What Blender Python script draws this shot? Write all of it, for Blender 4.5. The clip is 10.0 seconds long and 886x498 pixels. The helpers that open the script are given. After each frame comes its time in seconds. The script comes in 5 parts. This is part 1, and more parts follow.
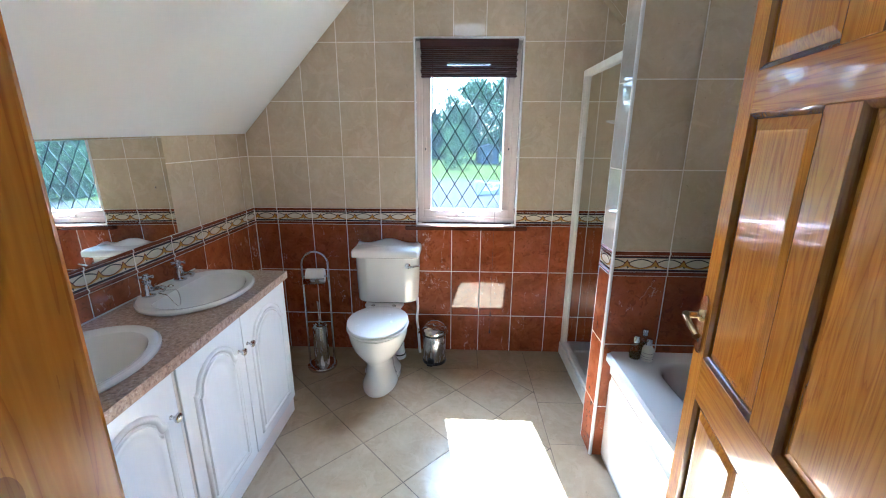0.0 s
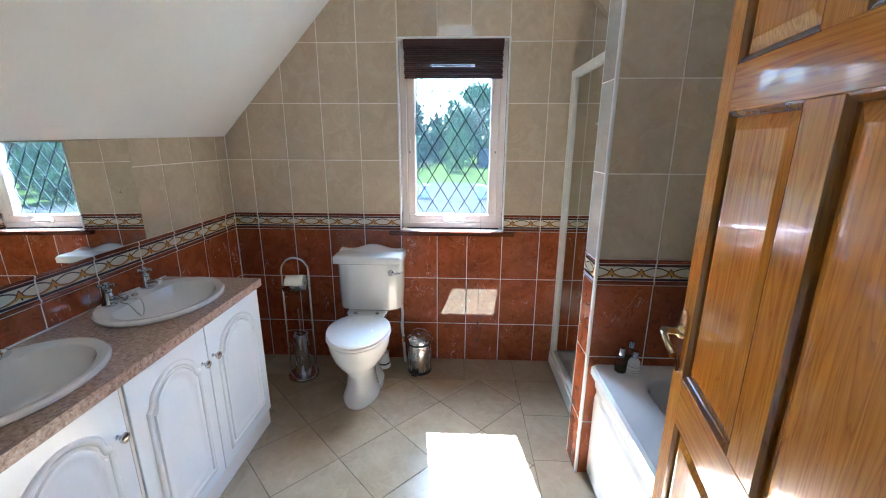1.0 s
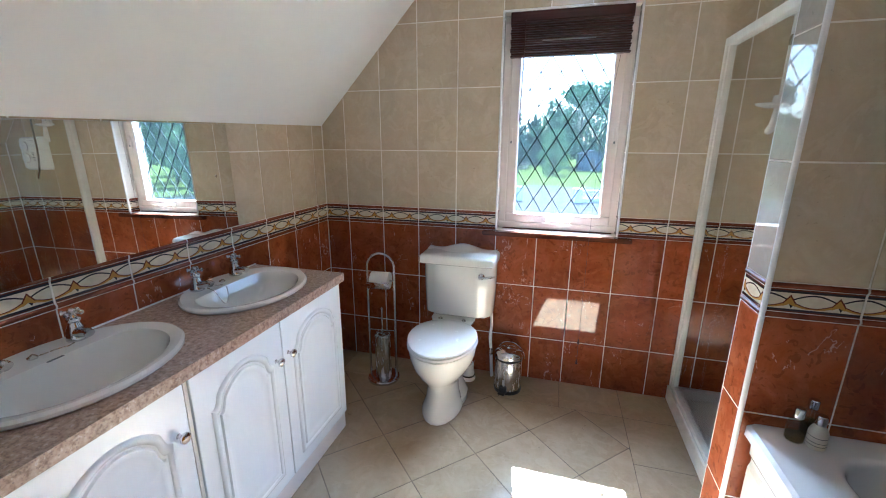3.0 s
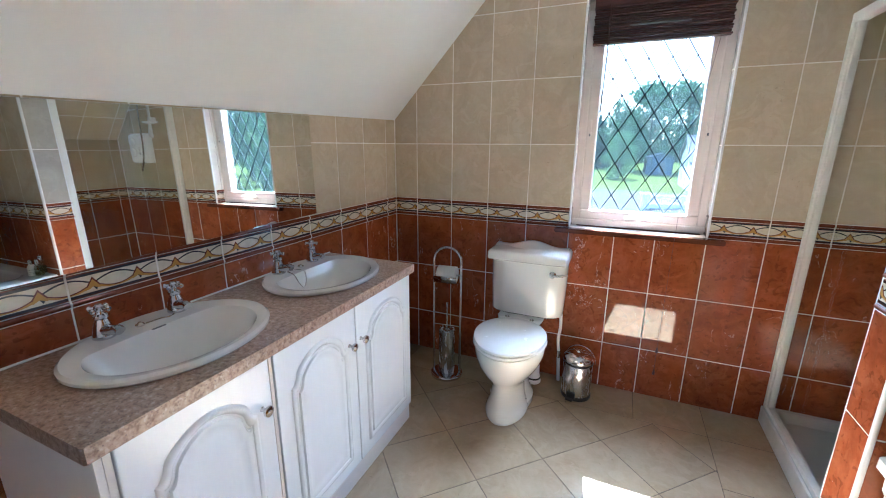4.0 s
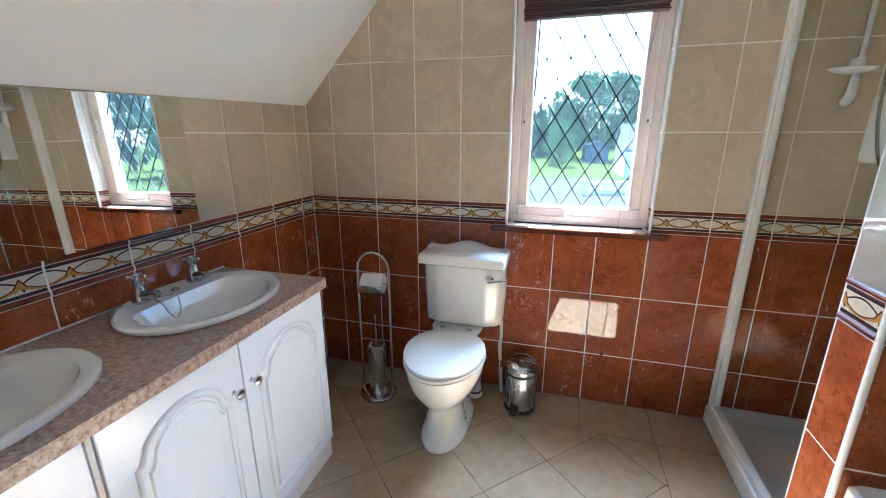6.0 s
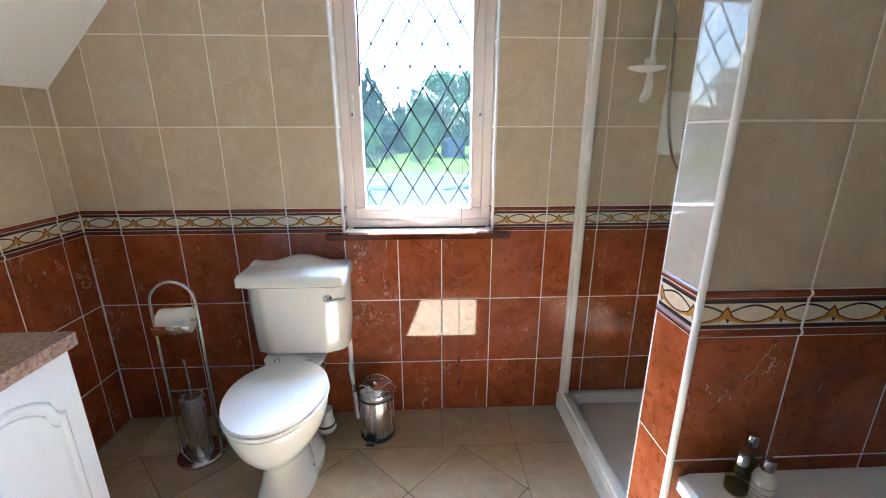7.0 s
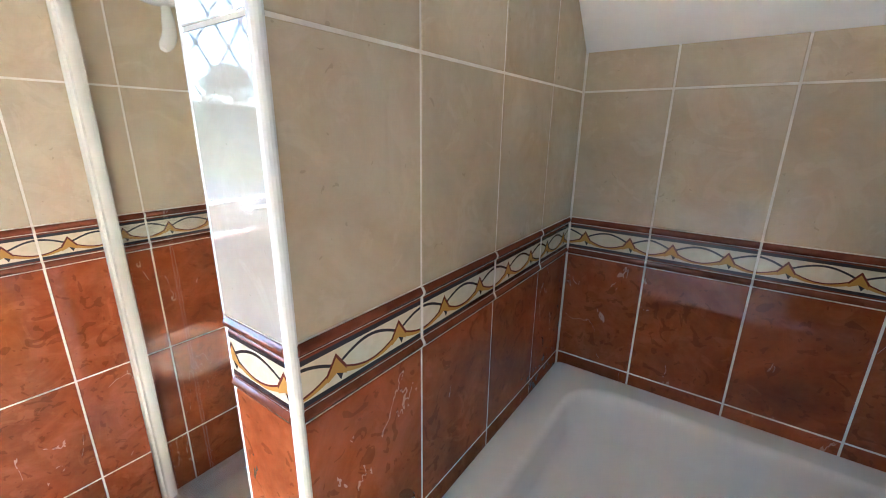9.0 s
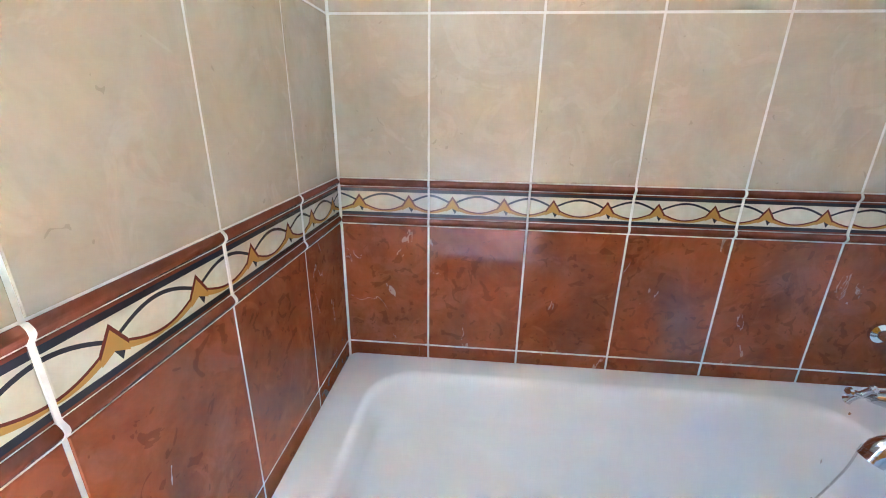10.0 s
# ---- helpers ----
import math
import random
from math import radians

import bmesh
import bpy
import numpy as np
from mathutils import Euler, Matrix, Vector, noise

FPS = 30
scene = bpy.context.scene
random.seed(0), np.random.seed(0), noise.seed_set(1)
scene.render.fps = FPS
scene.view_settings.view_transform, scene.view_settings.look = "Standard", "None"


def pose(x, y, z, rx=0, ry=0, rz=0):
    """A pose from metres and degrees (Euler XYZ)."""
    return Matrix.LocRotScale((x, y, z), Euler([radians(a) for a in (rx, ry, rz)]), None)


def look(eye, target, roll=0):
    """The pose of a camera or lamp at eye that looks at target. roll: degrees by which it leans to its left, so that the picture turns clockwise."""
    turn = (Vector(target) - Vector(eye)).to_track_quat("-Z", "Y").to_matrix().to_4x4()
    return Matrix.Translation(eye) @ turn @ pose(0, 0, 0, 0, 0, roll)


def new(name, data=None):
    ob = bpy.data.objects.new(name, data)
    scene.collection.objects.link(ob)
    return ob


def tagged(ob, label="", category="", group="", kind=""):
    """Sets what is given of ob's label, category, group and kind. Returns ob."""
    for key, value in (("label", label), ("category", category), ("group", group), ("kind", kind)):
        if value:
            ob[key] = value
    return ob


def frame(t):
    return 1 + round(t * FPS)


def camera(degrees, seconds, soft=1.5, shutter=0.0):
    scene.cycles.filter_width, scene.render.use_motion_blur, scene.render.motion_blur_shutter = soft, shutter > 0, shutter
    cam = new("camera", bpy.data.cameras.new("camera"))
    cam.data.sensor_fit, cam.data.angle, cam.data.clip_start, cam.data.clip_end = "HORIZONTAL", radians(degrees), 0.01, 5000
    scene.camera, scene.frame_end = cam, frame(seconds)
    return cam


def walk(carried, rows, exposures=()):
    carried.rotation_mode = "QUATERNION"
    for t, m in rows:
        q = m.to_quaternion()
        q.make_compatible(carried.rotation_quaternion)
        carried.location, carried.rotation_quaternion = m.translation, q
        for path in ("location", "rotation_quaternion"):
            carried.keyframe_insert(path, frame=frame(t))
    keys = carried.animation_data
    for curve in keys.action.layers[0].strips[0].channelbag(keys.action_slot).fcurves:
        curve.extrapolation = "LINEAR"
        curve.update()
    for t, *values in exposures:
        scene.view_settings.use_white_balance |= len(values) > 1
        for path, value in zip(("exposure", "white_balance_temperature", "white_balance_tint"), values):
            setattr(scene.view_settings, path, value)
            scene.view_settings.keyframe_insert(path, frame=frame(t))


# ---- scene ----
cam = camera(95.1, 10.0, soft=1.05)
PATH = [
    (0, (-0.037, -0.022, 1.526), (-0.108, 1.905, 0.995), 0.2),
    (0.5, (0.042, 0.001, 1.52), (-0.031, 1.933, 1.005), 0.2),
    (1, (0.072, 0.067, 1.52), (-0.009, 1.998, 1.006), 0.2),
    (1.5, (0.062, 0.189, 1.49), (-0.048, 2.119, 0.979), 0.3),
    (2, (0.054, 0.293, 1.467), (-0.146, 2.217, 0.957), 0.3),
    (2.5, (0.028, 0.32, 1.455), (-0.314, 2.224, 0.948), 0.4),
    (3, (0.01, 0.334, 1.446), (-0.506, 2.199, 0.939), 0.3),
    (4.5, (-0.109, 0.337, 1.362), (-0.919, 2.097, 0.866), 0.4),
    (5, (-0.119, 0.401, 1.346), (-0.92, 2.163, 0.844), 0.4),
    (6.5, (-0.005, 0.778, 1.406), (-0.269, 2.681, 0.847), -0.2),
    (7, (0.051, 0.91, 1.382), (0.134, 2.829, 0.824), -0.1),
    (7.5, (0.071, 1.069, 1.321), (0.561, 2.923, 0.754), 0.0),
    (8, (0.139, 1.159, 1.301), (1.051, 2.848, 0.738), 0.4),
    (8.5, (0.268, 1.268, 1.302), (1.532, 2.712, 0.739), 0.4),
    (9, (0.402, 1.304, 1.298), (1.96, 2.423, 0.733), 0.7),
    (9.5, (0.521, 1.334, 1.256), (2.308, 2.024, 0.682), 0.8),
    (10, (0.637, 1.347, 1.212), (2.52, 1.517, 0.562), 0.9),
]
EXPOSURES = [(t, stops, kelvin, 6) for t, stops, kelvin in ((0, 5.6, 4850), (1, 5.45, 4900), (2, 5.5, 4950), (3, 5.55, 4950), (5, 5.65, 4950), (6.5, 5.55, 5050), (7.5, 5.9, 5200), (8, 5.85, 5250), (9, 6.65, 5050), (9.5, 7.25, 5600), (10, 8.0, 4750))]
walk(cam, [(t, look(eye, target, roll)) for t, eye, target, roll in PATH], EXPOSURES)

# ---- light ----
SUN_WAY = Vector((0.145, -1.0, -1.27)).normalized()
world = bpy.data.worlds.new("sky")
scene.world = world
world.use_nodes = True
wn = world.node_tree.nodes
sky = wn.new("ShaderNodeTexSky")
sky.sky_type = "NISHITA"
sky.sun_disc = False
sky.sun_elevation = math.asin(-SUN_WAY.z)
sky.sun_rotation = math.atan2(-SUN_WAY.x, -SUN_WAY.y)
sky.dust_density = 2.0
world.node_tree.links.new(sky.outputs[0], wn["Background"].inputs[0])
wn["Background"].inputs[1].default_value = 0.125
sun = new("sun", bpy.data.lights.new("sun", "SUN"))
sun.data.energy, sun.data.angle, sun.data.color = 5.0, radians(0.5), (1.0, 0.96, 0.90)
sun.matrix_world = look((0, 20, 20), Vector((0, 20, 20)) + SUN_WAY)
# lamp added to boost the sky, and the landing's own window behind the camera
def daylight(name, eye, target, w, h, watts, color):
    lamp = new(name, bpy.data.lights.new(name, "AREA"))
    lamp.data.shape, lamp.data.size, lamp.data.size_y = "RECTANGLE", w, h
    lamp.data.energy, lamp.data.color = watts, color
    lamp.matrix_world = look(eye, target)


daylight("sky_boost_lamp", (0.0, 5.4, 4.7), (0.0, 2.8, 1.6), 4.0, 3.0, 55.0, (0.78, 0.90, 1.0))
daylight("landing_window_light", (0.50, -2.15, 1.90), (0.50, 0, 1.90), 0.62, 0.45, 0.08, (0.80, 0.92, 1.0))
# unseen fill lamp, added to brighten the jamb and the room
daylight("landing_fill_lamp", (0.0, -1.0, 2.48), (0.0, -1.0, 0.0), 1.2, 1.2, 0.06, (0.90, 0.96, 1.0))

# ---- materials ----
def mat(name, base, rough=0.5, metal=0.0, coat=0.0):
    m = bpy.data.materials.new(name)
    m.use_nodes = True
    b = m.node_tree.nodes["Principled BSDF"]
    b.inputs["Base Color"].default_value = (*base, 1)
    b.inputs["Roughness"].default_value = rough
    b.inputs["Metallic"].default_value = metal
    b.inputs["Coat Weight"].default_value = coat
    b.inputs["Coat Roughness"].default_value = 0.06
    return m


class Nodes:
    """Short forms for wiring a material."""
    def __init__(self, m):
        self.m, self.t = m, m.node_tree
        self.b = self.t.nodes["Principled BSDF"]

    def node(self, kind, **inputs):
        n = self.t.nodes.new(kind)
        for k, v in inputs.items():
            self.put(n.inputs[k.replace("_", " ")], v)
        return n

    def put(self, socket, v):
        if isinstance(v, bpy.types.NodeSocket):
            self.t.links.new(v, socket)
        else:
            socket.default_value = v

    def op(self, kind, a, b=0.0, c=0.0):
        n = self.t.nodes.new("ShaderNodeMath")
        n.operation = kind
        for i, v in enumerate((a, b, c)):
            self.put(n.inputs[i], v)
        return n.outputs[0]

    def coords(self, scale=(1, 1, 1), shift=0.0):
        tc = self.t.nodes.new("ShaderNodeTexCoord")
        mp = self.t.nodes.new("ShaderNodeMapping")
        mp.inputs["Scale"].default_value = scale
        self.t.links.new(tc.outputs["Object"], mp.inputs[0])
        if shift:
            r = self.op("MULTIPLY", self.t.nodes.new("ShaderNodeObjectInfo").outputs["Random"], shift)
            self.t.links.new(r, mp.inputs["Location"])
        return mp.outputs[0]

    def noise(self, vec, scale, detail=4.0, rough=0.55, dist=0.0):
        n = self.t.nodes.new("ShaderNodeTexNoise")
        self.t.links.new(vec, n.inputs["Vector"])
        for k, v in (("Scale", scale), ("Detail", detail), ("Roughness", rough), ("Distortion", dist)):
            n.inputs[k].default_value = v
        return n.outputs["Fac"]

    def ramp(self, fac, stops):
        n = self.t.nodes.new("ShaderNodeValToRGB")
        self.t.links.new(fac, n.inputs[0])
        e = n.color_ramp.elements
        while len(e) < len(stops):
            e.new(0.5)
        for el, (p, c) in zip(e, stops):
            el.position, el.color = p, (*c, 1) if len(c) == 3 else c
        return n.outputs[0]

    def mix(self, fac, a, b, kind="MIX"):
        n = self.t.nodes.new("ShaderNodeMix")
        n.data_type, n.blend_type = "RGBA", kind
        self.put(n.inputs[0], fac)
        for i, v in ((6, a), (7, b)):
            self.put(n.inputs[i], (*v, 1) if isinstance(v, tuple) and len(v) == 3 else v)
        return n.outputs[2]

    def base(self, v):
        self.put(self.b.inputs["Base Color"], v)

    def rough(self, v):
        self.put(self.b.inputs["Roughness"], v)

    def bump(self, height, strength=0.2, distance=0.002):
        n = self.node("ShaderNodeBump", Strength=strength, Distance=distance, Height=height)
        self.put(self.b.inputs["Normal"], n.outputs[0])
        return n


def matt(m):
    m.node_tree.nodes["Principled BSDF"].inputs["Specular IOR Level"].default_value = 0.0


def grey(v):
    return (v, v, v)


def tile_material(name, dark, mid, light, vein, rough):
    m = mat(name, mid, rough)
    n = Nodes(m)
    v = n.coords(shift=37.0)
    cloud = n.noise(v, 6.0, 7.0, 0.66, 0.9)
    col = n.ramp(cloud, [(0.30, dark), (0.50, mid), (0.70, light)])
    patch = n.noise(v, 8.5, 5.0, 0.6, 1.6)
    col = n.mix(n.ramp(patch, [(0.545, grey(0.0)), (0.60, grey(0.42))]), col, tuple(1.06 * c for c in light))
    fine = n.noise(v, 55.0, 3.0)
    col = n.mix(0.16, col, n.ramp(fine, [(0.3, dark), (0.7, light)]))
    fleck = n.noise(v, 42.0, 2.0, 0.5, 1.0)
    col = n.mix(n.op("MULTIPLY", n.op("GREATER_THAN", fleck, 0.735), 0.35), col, tuple(0.55 * c for c in dark))
    if vein:
        turn = n.t.nodes.new("ShaderNodeMapping")
        turn.inputs["Rotation"].default_value = (0, radians(-32), 0)
        turn.inputs["Scale"].default_value = (2.1, 1.0, 0.8)
        n.t.links.new(v, turn.inputs[0])
        line = n.noise(turn.outputs[0], 3.8, 4.0, 0.62, 1.1)
        near = n.op("ABSOLUTE", n.op("SUBTRACT", line, 0.5))
        where = n.noise(v, 6.0, 2.0)
        broken = n.noise(v, 60.0, 2.0)
        k = n.op("MULTIPLY", n.op("LESS_THAN", near, n.op("MULTIPLY", broken, 0.013)), n.op("GREATER_THAN", where, 0.585))
        k = n.op("MULTIPLY", k, n.op("GREATER_THAN", broken, 0.44))
        col = n.mix(n.op("MULTIPLY", k, 0.52), col, vein)
        pit = n.noise(v, 20.0, 2.0, 0.5, 2.0)
        col = n.mix(n.op("MULTIPLY", n.op("GREATER_THAN", pit, 0.62), 0.40), col, tuple(0.50 * c for c in dark))
    tone = n.op("MULTIPLY_ADD", n.t.nodes.new("ShaderNodeObjectInfo").outputs["Random"], 0.12, 0.94)
    hsv = n.node("ShaderNodeHueSaturation", Value=tone, Color=col)
    n.base(hsv.outputs[0])
    n.rough(n.ramp(n.noise(v, 12.0), [(0.3, grey(rough * 0.8)), (0.7, grey(rough * 1.3))]))
    n.bump(n.noise(v, 9.0, 3.0, 0.5), 0.05, 0.004)
    return m


CREAM = tile_material("cream_tile", (0.49, 0.395, 0.275), (0.55, 0.455, 0.325), (0.61, 0.52, 0.39), None, 0.04)
TERRA = tile_material("terracotta_tile", (0.195, 0.042, 0.013), (0.270, 0.068, 0.022), (0.355, 0.108, 0.042), (0.66, 0.45, 0.36), 0.035)
TERRA.node_tree.nodes["Principled BSDF"].inputs["Specular IOR Level"].default_value = 0.6
# cream tile copy, greyed and darkened: window light on this end put into colour
END_TILE = tile_material("window_toned_end_tile", (0.39, 0.355, 0.305), (0.43, 0.395, 0.345), (0.475, 0.44, 0.39), None, 0.02)
PALE = tile_material("pale_reveal_tile", (0.63, 0.60, 0.55), (0.70, 0.67, 0.62), (0.75, 0.73, 0.68), None, 0.03)
FLOOR = tile_material("floor_tile", (0.320, 0.238, 0.148), (0.372, 0.285, 0.184), (0.418, 0.330, 0.224), None, 0.17)

GROUT = mat("white_grout", (0.66, 0.60, 0.52), 0.85)
_n = Nodes(GROUT)
_n.base(_n.ramp(_n.noise(_n.coords(), 18.0), [(0.25, (0.70, 0.64, 0.56)), (0.6, (0.85, 0.80, 0.73))]))
FLOOR_GROUT = mat("brown_floor_grout", (0.20, 0.15, 0.10), 0.9)
_n = Nodes(FLOOR_GROUT)
_n.base(_n.ramp(_n.noise(_n.coords(), 9.0), [(0.3, (0.095, 0.066, 0.042)), (0.7, (0.23, 0.175, 0.118))]))

DADO = tile_material("dado_tile", (0.12, 0.030, 0.014), (0.175, 0.048, 0.022), (0.24, 0.075, 0.038), None, 0.12)


def band_material():
    """Printed border: crossing arcs, gold stars and dark lines on cream."""
    m = mat("border_print", (0.62, 0.55, 0.42), 0.12)
    n = Nodes(m)
    tc = n.t.nodes.new("ShaderNodeTexCoord")
    sep = n.t.nodes.new("ShaderNodeSeparateXYZ")
    n.t.links.new(tc.outputs["Object"], sep.inputs[0])
    x, z = sep.outputs[0], sep.outputs[2]
    W, A = 0.242, 0.0200
    arc = n.op("MULTIPLY", n.op("ABSOLUTE", n.op("COSINE", n.op("MULTIPLY", x, 2 * math.pi / W))), A)
    u = n.op("SUBTRACT", n.op("FRACT", n.op("MULTIPLY_ADD", x, 2 / W, 10.0)), 0.5)
    dx = n.op("MULTIPLY", u, W / 2)
    col = n.ramp(n.noise(n.coords(shift=9.0), 40.0), [(0.3, (0.60, 0.52, 0.38)), (0.7, (0.70, 0.63, 0.50))])
    gold, dark, red = (0.44, 0.235, 0.055), (0.035, 0.032, 0.04), (0.13, 0.03, 0.02)
    # lower crescent, heavier towards each star
    below = n.op("SUBTRACT", n.op("MULTIPLY", arc, -1.0), z)
    thick = n.op("MULTIPLY_ADD", n.op("ABSOLUTE", u), -0.014, 0.0098)
    low = n.op("MULTIPLY", n.op("GREATER_THAN", below, -0.001), n.op("LESS_THAN", below, thick))
    col = n.mix(low, col, gold)
    col = n.mix(n.op("LESS_THAN", n.op("ABSOLUTE", n.op("ADD", below, 0.001)), 0.0016), col, red)
    # upper arc
    col = n.mix(n.op("LESS_THAN", n.op("ABSOLUTE", n.op("SUBTRACT", z, arc)), 0.0024), col, dark)
    # dart under the star
    lean = n.op("SUBTRACT", dx, 0.006)
    dart = n.op("MULTIPLY", n.op("LESS_THAN", n.op("MULTIPLY_ADD", n.op("ABSOLUTE", lean), 1.9, n.op("MULTIPLY", z, -1.0)), 0.023), n.op("LESS_THAN", z, -0.006))
    col = n.mix(dart, col, dark)
    # star
    star = n.op("MULTIPLY", n.op("LESS_THAN", n.op("MULTIPLY_ADD", n.op("ABSOLUTE", dx), 1.5, z), 0.016), n.op("GREATER_THAN", n.op("MULTIPLY_ADD", n.op("ABSOLUTE", dx), 0.5, z), -0.010))
    star = n.op("MULTIPLY", star, n.op("LESS_THAN", n.op("ABSOLUTE", dx), 0.016))
    col = n.mix(star, col, gold)
    rim = n.op("LESS_THAN", n.op("ABSOLUTE", n.op("SUBTRACT", n.op("MULTIPLY_ADD", n.op("ABSOLUTE", dx), 1.5, z), 0.016)), 0.0034)
    rim = n.op("MULTIPLY", rim, n.op("LESS_THAN", n.op("ABSOLUTE", dx), 0.016))
    col = n.mix(rim, col, red)
    edge = n.op("ABSOLUTE", z)
    col = n.mix(n.op("GREATER_THAN", edge, 0.0250), col, dark)
    col = n.mix(n.op("GREATER_THAN", edge, 0.0325), col, (0.17, 0.05, 0.028))
    n.base(col)
    return m


BAND = band_material()

PAINT = mat("white_wall_paint", (0.80, 0.80, 0.79), 0.75)
_n = Nodes(PAINT)
_v = _n.coords()
_n.base(_n.ramp(_n.noise(_v, 2.2, 5.0), [(0.3, (0.84, 0.84, 0.835)), (0.7, (0.88, 0.88, 0.875))]))
_n.bump(_n.noise(_v, 45.0, 5.0, 0.6), 0.12, 0.003)

GLOSSWHITE = mat("white_upvc", (0.80, 0.79, 0.77), 0.25)
_n = Nodes(GLOSSWHITE)
_n.base(_n.ramp(_n.noise(_n.coords(), 5.0), [(0.3, (0.84, 0.83, 0.81)), (0.7, (0.88, 0.875, 0.86))]))
# white upvc with warm bounce light from the room put into its colour
UPVC = mat("bounce_tinted_upvc", (0.76, 0.68, 0.62), 0.25)
_n = Nodes(UPVC)
_n.base(_n.ramp(_n.noise(_n.coords(), 5.0), [(0.3, (0.72, 0.635, 0.58)), (0.7, (0.77, 0.69, 0.635))]))
TRIM = mat("white_tile_trim", (0.80, 0.80, 0.80), 0.2)
ALU = mat("white_aluminium", (0.76, 0.75, 0.70), 0.3)
_n = Nodes(ALU)
_n.base(_n.ramp(_n.noise(_n.coords((1, 1, 0.3)), 14.0), [(0.3, (0.70, 0.68, 0.62)), (0.7, (0.79, 0.78, 0.74))]))
CERAMIC = mat("white_ceramic", (0.78, 0.78, 0.76), 0.06, coat=0.5)
_n = Nodes(CERAMIC)
_n.base(_n.ramp(_n.noise(_n.coords(), 4.0), [(0.3, (0.76, 0.76, 0.74)), (0.7, (0.80, 0.80, 0.785))]))
ACRYLIC = mat("white_acrylic", (0.76, 0.76, 0.77), 0.07, coat=0.5)
_n = Nodes(ACRYLIC)
_n.base(_n.ramp(_n.noise(_n.coords(), 3.0), [(0.3, (0.73, 0.73, 0.74)), (0.7, (0.78, 0.78, 0.79))]))
TRAY = mat("shower_tray_resin", (0.62, 0.61, 0.60), 0.3)
_n = Nodes(TRAY)
_n.base(_n.ramp(_n.noise(_n.coords(), 6.0, 5.0), [(0.3, (0.57, 0.56, 0.55)), (0.7, (0.66, 0.65, 0.64))]))
SEATWHITE = mat("white_seat_plastic", (0.80, 0.80, 0.81), 0.22)
_n = Nodes(SEATWHITE)
_n.rough(_n.ramp(_n.noise(_n.coords(), 20.0), [(0.3, grey(0.18)), (0.7, grey(0.28))]))
LACQUER = mat("white_foil_door", (0.80, 0.80, 0.80), 0.22)
_n = Nodes(LACQUER)
_v = _n.coords((30, 30, 2.2))
_n.base(_n.ramp(_n.noise(_v, 2.0, 5.0, 0.6, 1.0), [(0.3, (0.81, 0.855, 0.90)), (0.7, (0.83, 0.875, 0.915))]))
_n.bump(_n.noise(_v, 2.5, 4.0), 0.1, 0.001)
CARCASS = mat("white_carcass_board", (0.72, 0.70, 0.69), 0.35)
_n = Nodes(CARCASS)
_n.base(_n.ramp(_n.noise(_n.coords(), 3.0), [(0.3, (0.69, 0.66, 0.645)), (0.7, (0.75, 0.73, 0.72))]))

CHROME = mat("chrome", (0.62, 0.62, 0.64), 0.08, 1.0)
_n = Nodes(CHROME)
_n.rough(_n.ramp(_n.noise(_n.coords(), 30.0), [(0.35, grey(0.05)), (0.7, grey(0.16))]))
STEEL = mat("brushed_steel", (0.62, 0.61, 0.60), 0.28, 1.0)
_n = Nodes(STEEL)
_n.rough(_n.ramp(_n.noise(_n.coords((1, 1, 0.2)), 60.0), [(0.3, grey(0.22)), (0.7, grey(0.30))]))
BRASS = mat("polished_brass", (0.60, 0.45, 0.25), 0.16, 1.0)
_n = Nodes(BRASS)
_n.rough(_n.ramp(_n.noise(_n.coords(), 40.0), [(0.3, grey(0.1)), (0.7, grey(0.26))]))
BLACK = mat("black_plastic", (0.02, 0.02, 0.02), 0.4)
OPAL = mat("glowing_opal_glass", (0.8, 0.8, 0.78), 0.3)
# faint glow added to the dome to lift the room's light
OPAL.node_tree.nodes["Principled BSDF"].inputs["Emission Color"].default_value = (1.0, 0.97, 0.93, 1)
OPAL.node_tree.nodes["Principled BSDF"].inputs["Emission Strength"].default_value = 0.10
GREYBAR = mat("grey_print", (0.12, 0.12, 0.13), 0.5)
LEAD = mat("lead_came", (0.045, 0.055, 0.062), 0.6, 0.0)
matt(LEAD)
MIRROR = mat("mirror_silver", (0.86, 0.88, 0.86), 0.012, 1.0)
BLINDWOOD = mat("dark_blind_wood", (0.045, 0.014, 0.010), 0.5)
_n = Nodes(BLINDWOOD)
_n.base(_n.ramp(_n.noise(_n.coords((3, 60, 60), shift=20.0), 1.5, 4.0), [(0.3, (0.040, 0.009, 0.006)), (0.7, (0.085, 0.020, 0.013))]))
SILLWOOD = mat("varnished_sill_wood", (0.16, 0.05, 0.025), 0.10, coat=0.6)
_n = Nodes(SILLWOOD)
_n.base(_n.ramp(_n.noise(_n.coords((3, 40, 40)), 2.0, 5.0), [(0.3, (0.055, 0.015, 0.007)), (0.7, (0.14, 0.045, 0.022))]))


